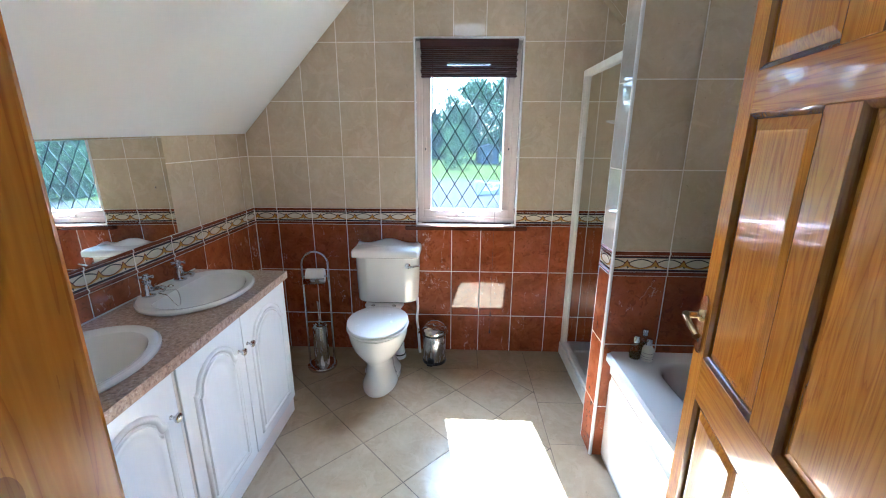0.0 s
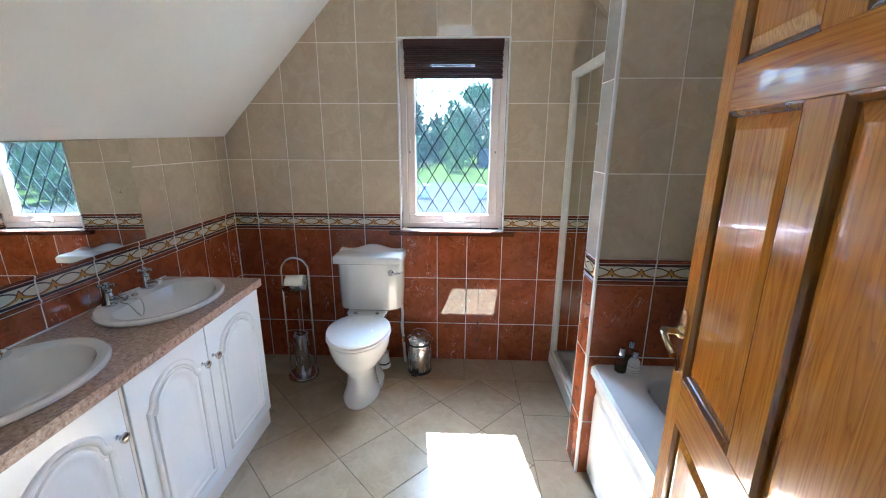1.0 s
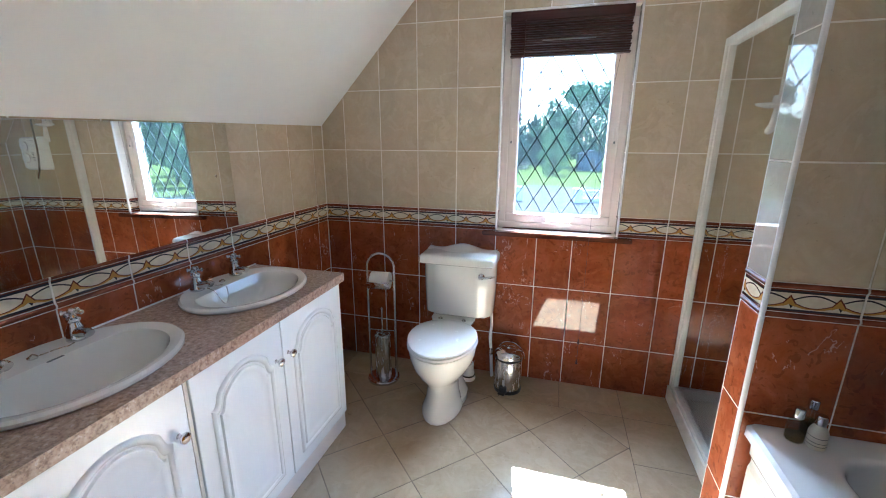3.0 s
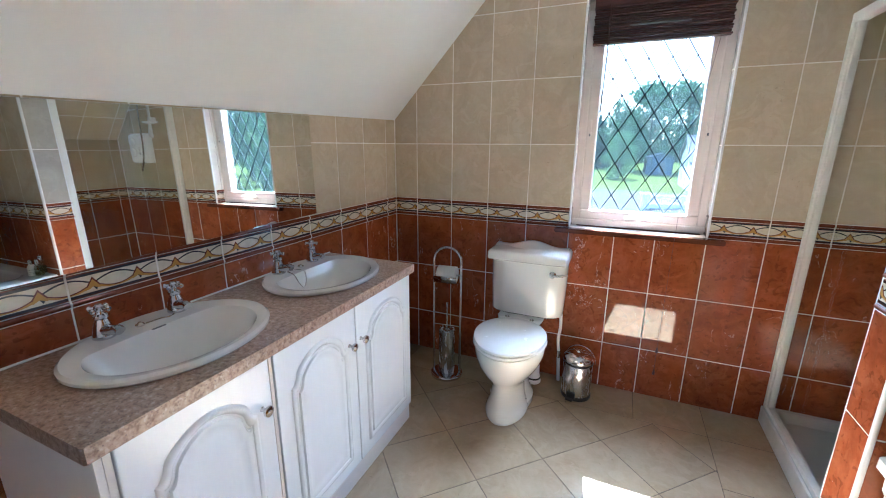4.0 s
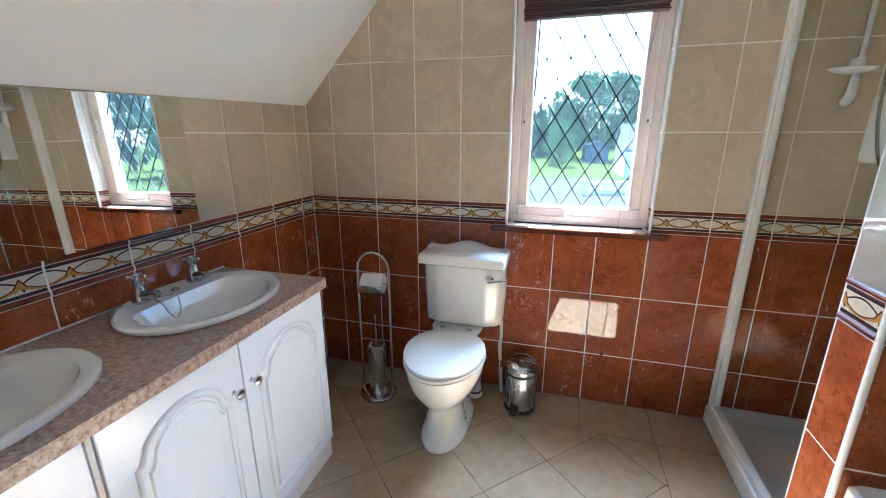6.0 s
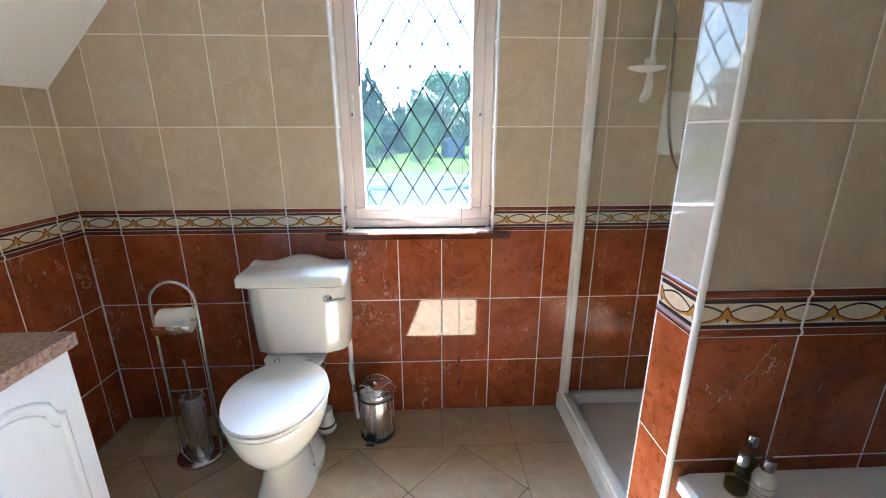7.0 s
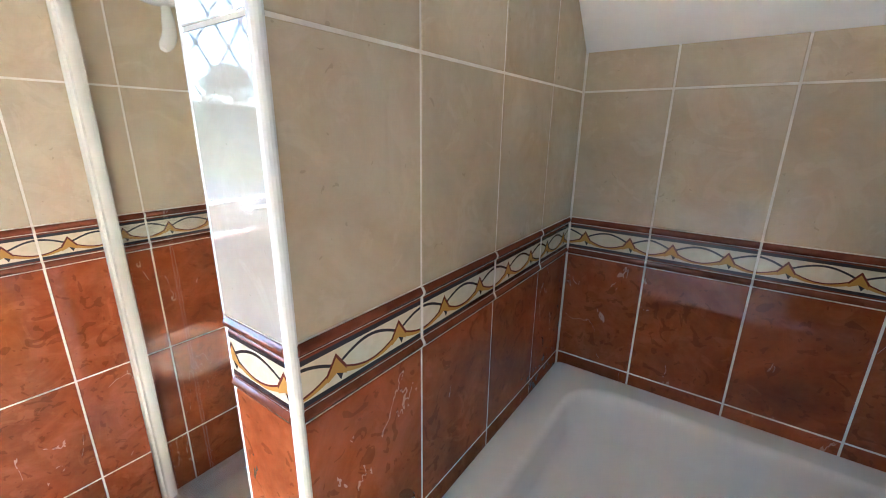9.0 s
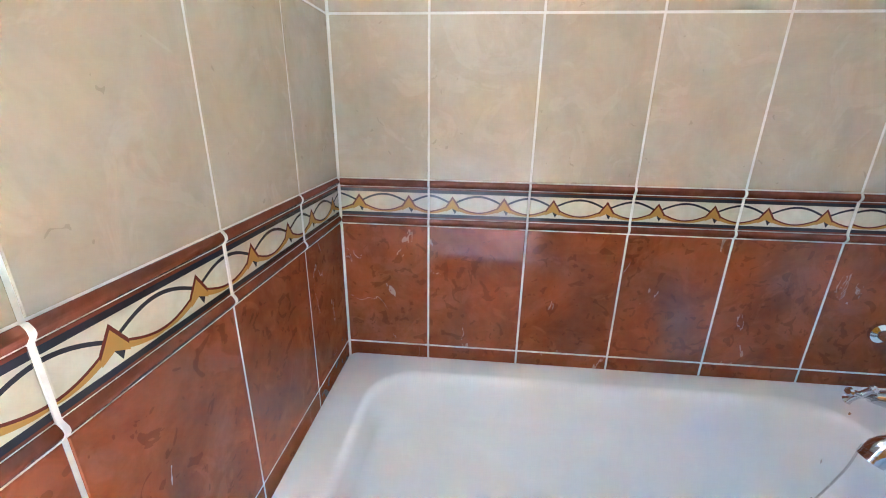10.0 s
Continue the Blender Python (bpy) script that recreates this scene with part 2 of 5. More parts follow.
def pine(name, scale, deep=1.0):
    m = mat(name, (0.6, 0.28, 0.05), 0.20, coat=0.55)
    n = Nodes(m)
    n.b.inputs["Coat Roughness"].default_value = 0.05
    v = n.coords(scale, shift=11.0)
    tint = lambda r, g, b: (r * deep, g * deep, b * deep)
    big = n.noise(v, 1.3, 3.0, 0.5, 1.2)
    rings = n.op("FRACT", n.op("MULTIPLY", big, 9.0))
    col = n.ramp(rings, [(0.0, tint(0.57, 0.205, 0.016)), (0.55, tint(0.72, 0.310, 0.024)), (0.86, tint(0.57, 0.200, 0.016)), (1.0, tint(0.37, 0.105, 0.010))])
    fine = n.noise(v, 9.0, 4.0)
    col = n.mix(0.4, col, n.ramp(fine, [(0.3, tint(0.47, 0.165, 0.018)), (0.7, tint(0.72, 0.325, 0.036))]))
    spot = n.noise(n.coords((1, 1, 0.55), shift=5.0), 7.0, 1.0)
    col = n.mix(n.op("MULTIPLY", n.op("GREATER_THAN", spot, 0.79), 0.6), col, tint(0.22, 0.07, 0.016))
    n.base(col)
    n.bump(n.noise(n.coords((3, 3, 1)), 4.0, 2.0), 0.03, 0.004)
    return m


PINE_UP = pine("varnished_pine_upright", (16, 16, 0.9))
PINE_ACROSS = pine("varnished_pine_across", (0.9, 16, 16))
# same pine, with the shade of the panel recess put into its colour
PINE_MOULD = pine("shaded_pine_moulding", (16, 16, 1.2), 0.33)
PINE_FRAME = pine("varnished_pine_lining", (16, 16, 0.9), 0.85)

STONE = mat("speckled_laminate", (0.36, 0.24, 0.18), 0.33)
_n = Nodes(STONE)
_v = _n.coords()
_c = _n.ramp(_n.noise(_v, 75.0, 4.0, 0.62), [(0.3, (0.17, 0.095, 0.065)), (0.48, (0.34, 0.225, 0.165)), (0.64, (0.44, 0.325, 0.25)), (0.75, (0.55, 0.45, 0.37))])
_vor = _n.t.nodes.new("ShaderNodeTexVoronoi")
_n.t.links.new(_v, _vor.inputs["Vector"])
_vor.inputs["Scale"].default_value = 120.0
_c = _n.mix(_n.op("MULTIPLY", _n.op("LESS_THAN", _vor.outputs["Distance"], 0.22), 0.65), _c, (0.16, 0.10, 0.085))
_c = _n.mix(_n.op("MULTIPLY", _n.op("GREATER_THAN", _n.noise(_v, 70.0, 2.0), 0.64), 0.5), _c, (0.56, 0.46, 0.40))
_n.base(_c)

# thin panes: clear with a faint surface reflection
PANE = bpy.data.materials.new("thin_pane")
PANE.use_nodes = True
_t = PANE.node_tree
_t.nodes.clear()
_o, _mx = _t.nodes.new("ShaderNodeOutputMaterial"), _t.nodes.new("ShaderNodeMixShader")
_tr, _gl, _lw = _t.nodes.new("ShaderNodeBsdfTransparent"), _t.nodes.new("ShaderNodeBsdfGlossy"), _t.nodes.new("ShaderNodeLayerWeight")
_tr.inputs[0].default_value = (0.98, 0.99, 0.985, 1)
_gl.inputs["Roughness"].default_value = 0.0
_lw.inputs[0].default_value = 0.5
_pw, _ml = _t.nodes.new("ShaderNodeMath"), _t.nodes.new("ShaderNodeMath")
_pw.operation, _ml.operation = "POWER", "MULTIPLY_ADD"
_pw.inputs[1].default_value, _ml.inputs[1].default_value, _ml.inputs[2].default_value = 5.0, 0.4, 0.016
_t.links.new(_lw.outputs["Facing"], _pw.inputs[0])
_t.links.new(_pw.outputs[0], _ml.inputs[0])
_t.links.new(_ml.outputs[0], _mx.inputs[0])
_t.links.new(_tr.outputs[0], _mx.inputs[1])
_t.links.new(_gl.outputs[0], _mx.inputs[2])
_t.links.new(_mx.outputs[0], _o.inputs[0])
# clear pane given a grey tint only to dim the bright view outside
WINDOW_PANE = PANE.copy()
WINDOW_PANE.name = "view_dimming_pane"
for n_ in WINDOW_PANE.node_tree.nodes:
    if n_.type == "BSDF_TRANSPARENT":
        n_.inputs[0].default_value = (0.36, 0.38, 0.39, 1)
_t = WINDOW_PANE.node_tree
_haze, _add = _t.nodes.new("ShaderNodeBsdfTranslucent"), _t.nodes.new("ShaderNodeAddShader")
_haze.inputs[0].default_value = (0.0015, 0.0020, 0.0022, 1)          # veil of glare over the garden view, painted onto the glass
_mxw, _ow = [n_ for n_ in _t.nodes if n_.type == "MIX_SHADER"][0], [n_ for n_ in _t.nodes if n_.type == "OUTPUT_MATERIAL"][0]
_t.links.new(_mxw.outputs[0], _add.inputs[0])
_t.links.new(_haze.outputs[0], _add.inputs[1])
_t.links.new(_add.outputs[0], _ow.inputs[0])
FLASK = PANE.copy()
FLASK.name = "clear_flask_glass"
for n_ in FLASK.node_tree.nodes:
    if n_.type == "BSDF_TRANSPARENT":
        n_.inputs[0].default_value = (0.86, 0.86, 0.82, 1)
    if n_.type == "MATH" and n_.operation == "MULTIPLY_ADD":
        n_.inputs[2].default_value = 0.06
OIL = mat("amber_oil", (0.32, 0.20, 0.02), 0.1)
OIL.node_tree.nodes["Principled BSDF"].inputs["Transmission Weight"].default_value = 0.6
LOTION = mat("frosted_lotion", (0.60, 0.57, 0.50), 0.3)
PAPER = mat("white_paper", (0.80, 0.79, 0.75), 0.9)
_n = Nodes(PAPER)
_n.bump(_n.noise(_n.coords(), 120.0), 0.2, 0.001)

# ---- mesh helpers ----
def part(name, bm, material, parent=None, label="", smooth=False):
    """Link a bmesh as one mesh object, under a thing or a part."""
    bmesh.ops.recalc_face_normals(bm, faces=bm.faces)
    me = bpy.data.meshes.new(name)
    bm.to_mesh(me)
    bm.free()
    if smooth:
        me.shade_smooth()
        me.set_sharp_from_angle(angle=radians(38))
    me.materials.append(material)
    ob = new(name, me)
    if parent is not None:
        ob.parent = parent
    if label:
        ob["label"] = label
    return ob


def thing(name, label, category, group="", m=None, kind=""):
    ob = new(name)
    ob.empty_display_size = 0.05
    if m is not None:
        ob.matrix_world = m
    return tagged(ob, label, category, group, kind)


def box(x0, x1, y0, y1, z0, z1, bevel=0.0, bm=None, segs=2):
    b = bm or bmesh.new()
    v = [b.verts.new(p) for p in ((x0, y0, z0), (x1, y0, z0), (x1, y1, z0), (x0, y1, z0), (x0, y0, z1), (x1, y0, z1), (x1, y1, z1), (x0, y1, z1))]
    f = [b.faces.new([v[i] for i in q]) for q in ((0, 3, 2, 1), (4, 5, 6, 7), (0, 1, 5, 4), (1, 2, 6, 5), (2, 3, 7, 6), (3, 0, 4, 7))]
    if bevel:
        edges = list({e for q in f for e in q.edges})
        bmesh.ops.bevel(b, geom=edges, offset=bevel, segments=segs, profile=0.5, affect="EDGES")
    return b


def prism(poly, d0, d1, axis="y", bm=None, bevel=0.0):
    """A flat polygon (a, b) drawn out from d0 to d1 along axis."""
    b = bm or bmesh.new()
    put = {"y": lambda p, d: (p[0], d, p[1]), "x": lambda p, d: (d, p[0], p[1]), "z": lambda p, d: (p[0], p[1], d)}[axis]
    r0, r1 = [b.verts.new(put(p, d0)) for p in poly], [b.verts.new(put(p, d1)) for p in poly]
    fs = [b.faces.new(r0), b.faces.new(r1)]
    for i in range(len(poly)):
        j = (i + 1) % len(poly)
        fs.append(b.faces.new((r0[i], r0[j], r1[j], r1[i])))
    if bevel:
        bmesh.ops.bevel(b, geom=list({e for q in fs for e in q.edges}), offset=bevel, segments=2, affect="EDGES")
    return b


def loft(rings, bm=None, cap=(True, True), closed=True):
    """Skin a run of rings of points, each with as many points as the next."""
    b = bm or bmesh.new()
    rows = [[b.verts.new(p) for p in r] for r in rings]
    n = len(rows[0])
    for a, c in zip(rows, rows[1:]):
        for i in range(n if closed else n - 1):
            j = (i + 1) % n
            b.faces.new((a[i], a[j], c[j], c[i]))
    if cap[0]:
        b.faces.new(rows[0])
    if cap[1]:
        b.faces.new(rows[-1])
    return b


def lathe(profile, at=(0, 0, 0), seg=28, bm=None, sx=1.0, sy=1.0, axis="z"):
    """Turn (radius, height) pairs round an axis."""
    rings = []
    for r, h in profile:
        ring = []
        for i in range(seg):
            a = 2 * math.pi * i / seg
            p = (r * sx * math.cos(a), r * sy * math.sin(a), h)
            if axis == "y":
                p = (p[0], p[2], p[1])
            elif axis == "x":
                p = (p[2], p[0], p[1])
            ring.append((p[0] + at[0], p[1] + at[1], p[2] + at[2]))
        rings.append(ring)
    return loft(rings, bm)


def tube(points, radius, seg=10, bm=None):
    """A round bar along a run of points; radius may be one number or one for each point."""
    pts = [Vector(p) for p in points]
    rad = radius if isinstance(radius, (list, tuple)) else [radius] * len(pts)
    rings, side = [], None
    for i, p in enumerate(pts):
        way = (pts[min(i + 1, len(pts) - 1)] - pts[max(i - 1, 0)]).normalized()
        if side is None:
            side = way.orthogonal().normalized()
        side = (side - way * side.dot(way)).normalized()
        up = way.cross(side)
        rings.append([p + rad[i] * (side * math.cos(2 * math.pi * k / seg) + up * math.sin(2 * math.pi * k / seg)) for k in range(seg)])
    return loft(rings, bm)


def smooth_line(points, steps=6):
    """Points along a rounded line through the given ones."""
    P = [Vector(p) for p in points]
    P = [2 * P[0] - P[1]] + P + [2 * P[-1] - P[-2]]
    out = []
    for i in range(1, len(P) - 2):
        for s in range(steps):
            t = s / steps
            a, b, c, d = P[i - 1:i + 3]
            out.append(0.5 * (2 * b + (c - a) * t + (2 * a - 5 * b + 4 * c - d) * t * t + (3 * b - a - 3 * c + d) * t ** 3))
    return out + [P[-2]]


def clip(poly, a, b, c):
    """The part of a flat polygon in which a*x + b*z <= c."""
    out = []
    for i, p in enumerate(poly):
        q = poly[(i + 1) % len(poly)]
        dp, dq = a * p[0] + b * p[1] - c, a * q[0] + b * q[1] - c
        if dp <= 0:
            out.append(p)
        if (dp < 0 < dq) or (dq < 0 < dp):
            t = dp / (dp - dq)
            out.append((p[0] + t * (q[0] - p[0]), p[1] + t * (q[1] - p[1])))
    clean = []
    for p in out:
        if not clean or (abs(p[0] - clean[-1][0]) + abs(p[1] - clean[-1][1])) > 1e-4:
            clean.append(p)
    if len(clean) > 2 and abs(clean[0][0] - clean[-1][0]) + abs(clean[0][1] - clean[-1][1]) < 1e-4:
        clean.pop()
    return clean if len(clean) > 2 else []


def area(poly):
    return abs(sum(p[0] * q[1] - q[0] * p[1] for p, q in zip(poly, poly[1:] + poly[:1]))) / 2

# ---- plan ----
LEFT, RIGHT, NORTH, SOUTH = -1.444, 1.577, 2.70, 0.222      # faces of the tiles
TOP = 2.42                                                  # flat ceiling
LEFT_EAVE, RIGHT_EAVE, PITCH = 1.545, 1.497, 1.047          # where the slopes meet the side walls
SCREEN0, SCREEN1, SCREEN_END = 1.686, 1.835, 0.634          # partition: south face, north face, free end
WIN_X0, WIN_X1, WIN_Z0, WIN_Z1 = -0.318, 0.354, 0.945, 2.113
BAND0, BAND1 = 0.945, 1.055
ROWS_Z = [-0.02, 0.278, 0.612, 0.945, 1.055, 1.400, 1.745, 2.090, 2.435]
SLOPES = [(-PITCH, 1.0, LEFT_EAVE - PITCH * LEFT), (PITCH, 1.0, RIGHT_EAVE + PITCH * RIGHT), (0.0, 1.0, TOP)]

# ---- structure ----
def section(x0, x1):
    """The room's cross-section between two x, floor to ceiling."""
    p = [(x0, -0.02), (x1, -0.02), (x1, 3.0), (x0, 3.0)]
    for a, b, c in SLOPES:
        p = clip(p, a, b, c + 0.03)
    return p


BACK = 0.0016                                # joints lie this far behind the tile faces
def structure(name, bm, material, label, category):
    return tagged(part(name, bm, material), label, category, kind="structure")


b = prism(section(LEFT - 0.15, WIN_X0 - 0.0), NORTH + BACK, 2.92)
prism(section(WIN_X1, RIGHT + 0.15), NORTH + BACK, 2.92, bm=b)
box(WIN_X0, WIN_X1, NORTH + BACK, 2.92, -0.02, WIN_Z0, bm=b)
box(WIN_X0, WIN_X1, NORTH + BACK, 2.92, WIN_Z1, TOP + 0.03, bm=b)
wall_north = structure("wall_north", b, GROUT, "wall tiled in cream over terracotta with a patterned border", "wall")
wall_west = structure("wall_west", box(LEFT - 0.15, LEFT - BACK, SOUTH - 0.12, NORTH + BACK, -0.02, LEFT_EAVE + 0.05), GROUT, "low side wall with cream and terracotta tiles", "wall")
wall_east = structure("wall_east", box(RIGHT + BACK, RIGHT + 0.15, SOUTH - 0.12, NORTH + BACK, -0.02, RIGHT_EAVE + 0.05), GROUT, "low side wall with cream and terracotta tiles", "wall")
DOOR_X0, DOOR_X1, DOOR_TOP = -0.303, 0.514, 2.0
b = prism(section(LEFT - 0.15, DOOR_X0 - 0.03), SOUTH - 0.12, SOUTH)
prism(section(DOOR_X1 + 0.03, RIGHT + 0.15), SOUTH - 0.12, SOUTH, bm=b)
box(DOOR_X0 - 0.03, DOOR_X1 + 0.03, SOUTH - 0.12, SOUTH, DOOR_TOP + 0.03, TOP + 0.03, bm=b)
wall_south = structure("wall_south", b, PAINT, "white painted wall around the doorway", "wall")
poly = section(SCREEN_END + BACK, RIGHT + BACK)
wall_partition = structure("wall_partition", prism(poly, SCREEN0 + BACK, SCREEN1 - BACK), GROUT, "tiled partition between bath and shower", "wall")
# ceiling: two slopes and the flat between them, with thickness
xl, xr = LEFT + (TOP - LEFT_EAVE) / PITCH, RIGHT - (TOP - RIGHT_EAVE) / PITCH
FALL = 0.022                                 # the west eave's drop towards the door, per metre, fitted to the camera's view
def west_eave(y):
    return LEFT_EAVE - FALL * (NORTH - y)


def ceiling_ring(y):
    e, x = west_eave(y), LEFT + (TOP - west_eave(y)) / PITCH
    return [(px, y, pz) for px, pz in (
        (LEFT - 0.15, e - 0.15 * PITCH), (x - 0.02, TOP - 0.022), (x + 0.02, TOP), (xr - 0.02, TOP), (xr + 0.02, TOP - 0.022), (RIGHT + 0.15, RIGHT_EAVE - 0.15 * PITCH),
        (RIGHT + 0.15, RIGHT_EAVE + 0.3), (xr, TOP + 0.25), (xl, TOP + 0.25), (LEFT - 0.15, LEFT_EAVE + 0.3))]


ceiling = structure("ceiling", loft([ceiling_ring(SOUTH - 0.12), ceiling_ring(2.92)]), PAINT, "white painted sloping ceiling", "ceiling")
floor = structure("floor", box(LEFT - 0.15, RIGHT + 0.15, -2.2, 2.92, -0.2, -0.0012), FLOOR_GROUT, "beige ceramic tile floor laid on the diagonal", "floor")
# landing behind the camera
b = box(-1.3, -1.2, -2.2, SOUTH - 0.12, 0, 2.5)
box(1.2, 1.3, -2.2, SOUTH - 0.12, 0, 2.5, bm=b)
box(-1.3, 1.3, -2.3, -2.2, 0, 2.5, bm=b)
box(-1.2, DOOR_X0 - 0.10, SOUTH - 0.20, SOUTH - 0.121, 0, 2.5, bm=b)
box(DOOR_X1 + 0.10, 1.2, SOUTH - 0.20, SOUTH - 0.121, 0, 2.5, bm=b)
box(DOOR_X0 - 0.10, DOOR_X1 + 0.10, SOUTH - 0.20, SOUTH - 0.121, DOOR_TOP + 0.105, 2.5, bm=b)
structure("wall_landing", b, PAINT, "plain white landing walls outside the door", "wall")
structure("ceiling_landing", box(-1.3, 1.3, -2.3, SOUTH - 0.12, 2.5, 2.6), PAINT, "plain white landing ceiling", "ceiling")

# door lining and architrave
structure("landing_window", box(0.17, 0.83, -2.199, -2.17, 1.65, 2.15, 0.006), GLOSSWHITE, "white framed landing window", "window")
frame_ob = structure("door_frame", box(DOOR_X0 - 0.03, DOOR_X0, SOUTH - 0.125, SOUTH + 0.004, 0, DOOR_TOP), PINE_FRAME, "varnished pine door lining with architrave", "door frame")
part("lining", box(DOOR_X1, DOOR_X1 + 0.03, SOUTH - 0.125, SOUTH + 0.004, 0, DOOR_TOP), PINE_FRAME, frame_ob)
part("head", box(DOOR_X0 - 0.03, DOOR_X1 + 0.03, SOUTH - 0.125, SOUTH + 0.004, DOOR_TOP, DOOR_TOP + 0.03), PINE_FRAME, frame_ob)
for y0, y1 in ((SOUTH, SOUTH + 0.018), (SOUTH - 0.143, SOUTH - 0.125)):
    part("architrave", box(DOOR_X0 - 0.095, DOOR_X0 - 0.006, y0, y1, 0, DOOR_TOP + 0.02, 0.006), PINE_FRAME, frame_ob)
    part("architrave", box(DOOR_X1 + 0.006, DOOR_X1 + 0.095, y0, y1, 0, DOOR_TOP + 0.02, 0.006), PINE_FRAME, frame_ob)
    part("architrave", box(DOOR_X0 - 0.095, DOOR_X1 + 0.095, y0, y1, DOOR_TOP + 0.02, DOOR_TOP + 0.10, 0.006), PINE_FRAME, frame_ob)

# ---- window ----
window = thing("window_1", "white upvc casement window with diamond leaded glass", "window", kind="structure")
FY, GY = 2.782, 2.825                        # room face of the frame, middle of the glass
def border_frame(x0, x1, z0, z1, w, y0, y1, name, parent, bevel=0.006):
    part(name, box(x0, x1, y0, y1, z0, z0 + w, bevel), UPVC, parent)
    part(name, box(x0, x1, y0, y1, z1 - w, z1, bevel), UPVC, parent)
    part(name, box(x0, x0 + w, y0, y1, z0 + w - 0.001, z1 - w + 0.001, bevel), UPVC, parent)
    part(name, box(x1 - w, x1, y0, y1, z0 + w - 0.001, z1 - w + 0.001, bevel), UPVC, parent)
border_frame(WIN_X0, WIN_X1, WIN_Z0, WIN_Z1, 0.042, FY, FY + 0.07, "window_frame", window)
border_frame(WIN_X0 + 0.040, WIN_X1 - 0.040, WIN_Z0 + 0.040, WIN_Z1 - 0.040, 0.055, FY - 0.002, FY + 0.062, "sash", window, 0.008)
GX0, GX1, GZ0, GZ1 = WIN_X0 + 0.092, WIN_X1 - 0.092, WIN_Z0 + 0.092, WIN_Z1 - 0.092
pane = part("pane", box(GX0, GX1, GY - 0.002, GY + 0.002, GZ0, GZ1), WINDOW_PANE, window)
pane.visible_shadow = False
# lead cames on the diamonds
DW, DH = 0.109, 0.176
def came(p, q):
    d = (Vector(q) - Vector(p)).normalized() * 0.0023
    s = (-d.y, d.x)
    return prism([(p[0] + s[0], p[1] + s[1]), (q[0] + s[0], q[1] + s[1]), (q[0] - s[0], q[1] - s[1]), (p[0] - s[0], p[1] - s[1])], GY - 0.0032, GY + 0.0032)
for sign in (1, -1):
    k = -12
    while k < 16:
        # line x = gx + sign * (z - GZ0) * DW / DH
        x_low = GX0 + (k + 0.5) * DW
        pts = []
        for z in (GZ0, GZ1):
            pts.append((x_low + sign * (z - GZ0) * DW / DH, z))
        seg = [(x_low - 0.0001, GZ0), (x_low + 0.0001, GZ0), (pts[1][0] + 0.0001, GZ1), (pts[1][0] - 0.0001, GZ1)]
        seg = clip(clip(seg, 1, 0, GX1), -1, 0, -GX0)
        if seg:
            lo, hi = min(seg, key=lambda p: p[1]), max(seg, key=lambda p: p[1])
            if hi[1] - lo[1] > 0.02:
                part("came", came(lo, hi), LEAD, window, "grey lead came")
        k += 1
# soldered joints where the cames cross
for i in range(14):
    for j in range(22):
        x, z = GX0 + i * DW / 2, GZ0 + j * DH / 2
        if (i + j) % 2 == 1 and GX0 + 0.01 < x < GX1 - 0.01 and GZ0 + 0.01 < z < GZ1 - 0.01:
            part("lead_joint", lathe([(0.0070, 0.0034), (0.0070, -0.0028), (0.0048, -0.0046), (0.0005, -0.0050)], (x, GY, z), 8, axis="y"), LEAD, window)
# handles
for x in (WIN_X0 + 0.060, WIN_X1 - 0.060):
    h = part("casement_stay", box(x - 0.007, x + 0.007, FY - 0.022, FY - 0.008, 1.44, 1.53, 0.003), UPVC, window)
    part("stay_screw", box(x - 0.004, x + 0.004, FY - 0.026, FY - 0.021, 1.445, 1.458, 0.001), GREYBAR, h)
h = part("window_handle", box(-0.035, 0.10, FY - 0.045, FY - 0.028, 0.995, 1.012, 0.006), UPVC, window, "white lever handle")
part("handle_base", box(-0.035, 0.0, FY - 0.030, FY - 0.004, 0.988, 1.016, 0.004), UPVC, h)
# white trims round the reveal
for x in (WIN_X0, WIN_X1):
    structure("trim_reveal", box(x - 0.006, x + 0.006, NORTH - 0.005, NORTH + 0.010, WIN_Z0 + 0.002, WIN_Z1 + 0.006, 0.0045), TRIM, "white plastic tile edge trim", "trim")
structure("trim_reveal", box(WIN_X0 - 0.006, WIN_X1 + 0.006, NORTH - 0.005, NORTH + 0.010, WIN_Z1 - 0.006, WIN_Z1 + 0.006, 0.0045), TRIM, "white plastic tile edge trim", "trim")
# sill
sill_poly = [(WIN_X0 - 0.075, NORTH - 0.042), (WIN_X1 + 0.075, NORTH - 0.042), (WIN_X1 + 0.075, NORTH - 0.0), (WIN_X1 - 0.004, NORTH), (WIN_X1 - 0.004, FY + 0.0), (WIN_X0 + 0.004, FY), (WIN_X0 + 0.004, NORTH), (WIN_X0 - 0.075, NORTH)]
structure("window_sill", prism(sill_poly, 0.918, 0.944, axis="z", bevel=0.004), SILLWOOD, "dark varnished wooden window sill", "sill")
structure("sill_bead", box(WIN_X0 + 0.03, WIN_X1 - 0.02, FY - 0.014, FY, 0.944, 0.952, 0.003), SILLWOOD, "dark wooden bead under the window", "trim")
# outside cill
structure("outer_sill", box(WIN_X0 - 0.03, WIN_X1 + 0.03, FY + 0.072, 2.99, WIN_Z0 - 0.03, WIN_Z0 + 0.012), GLOSSWHITE, "white outer window cill", "sill")

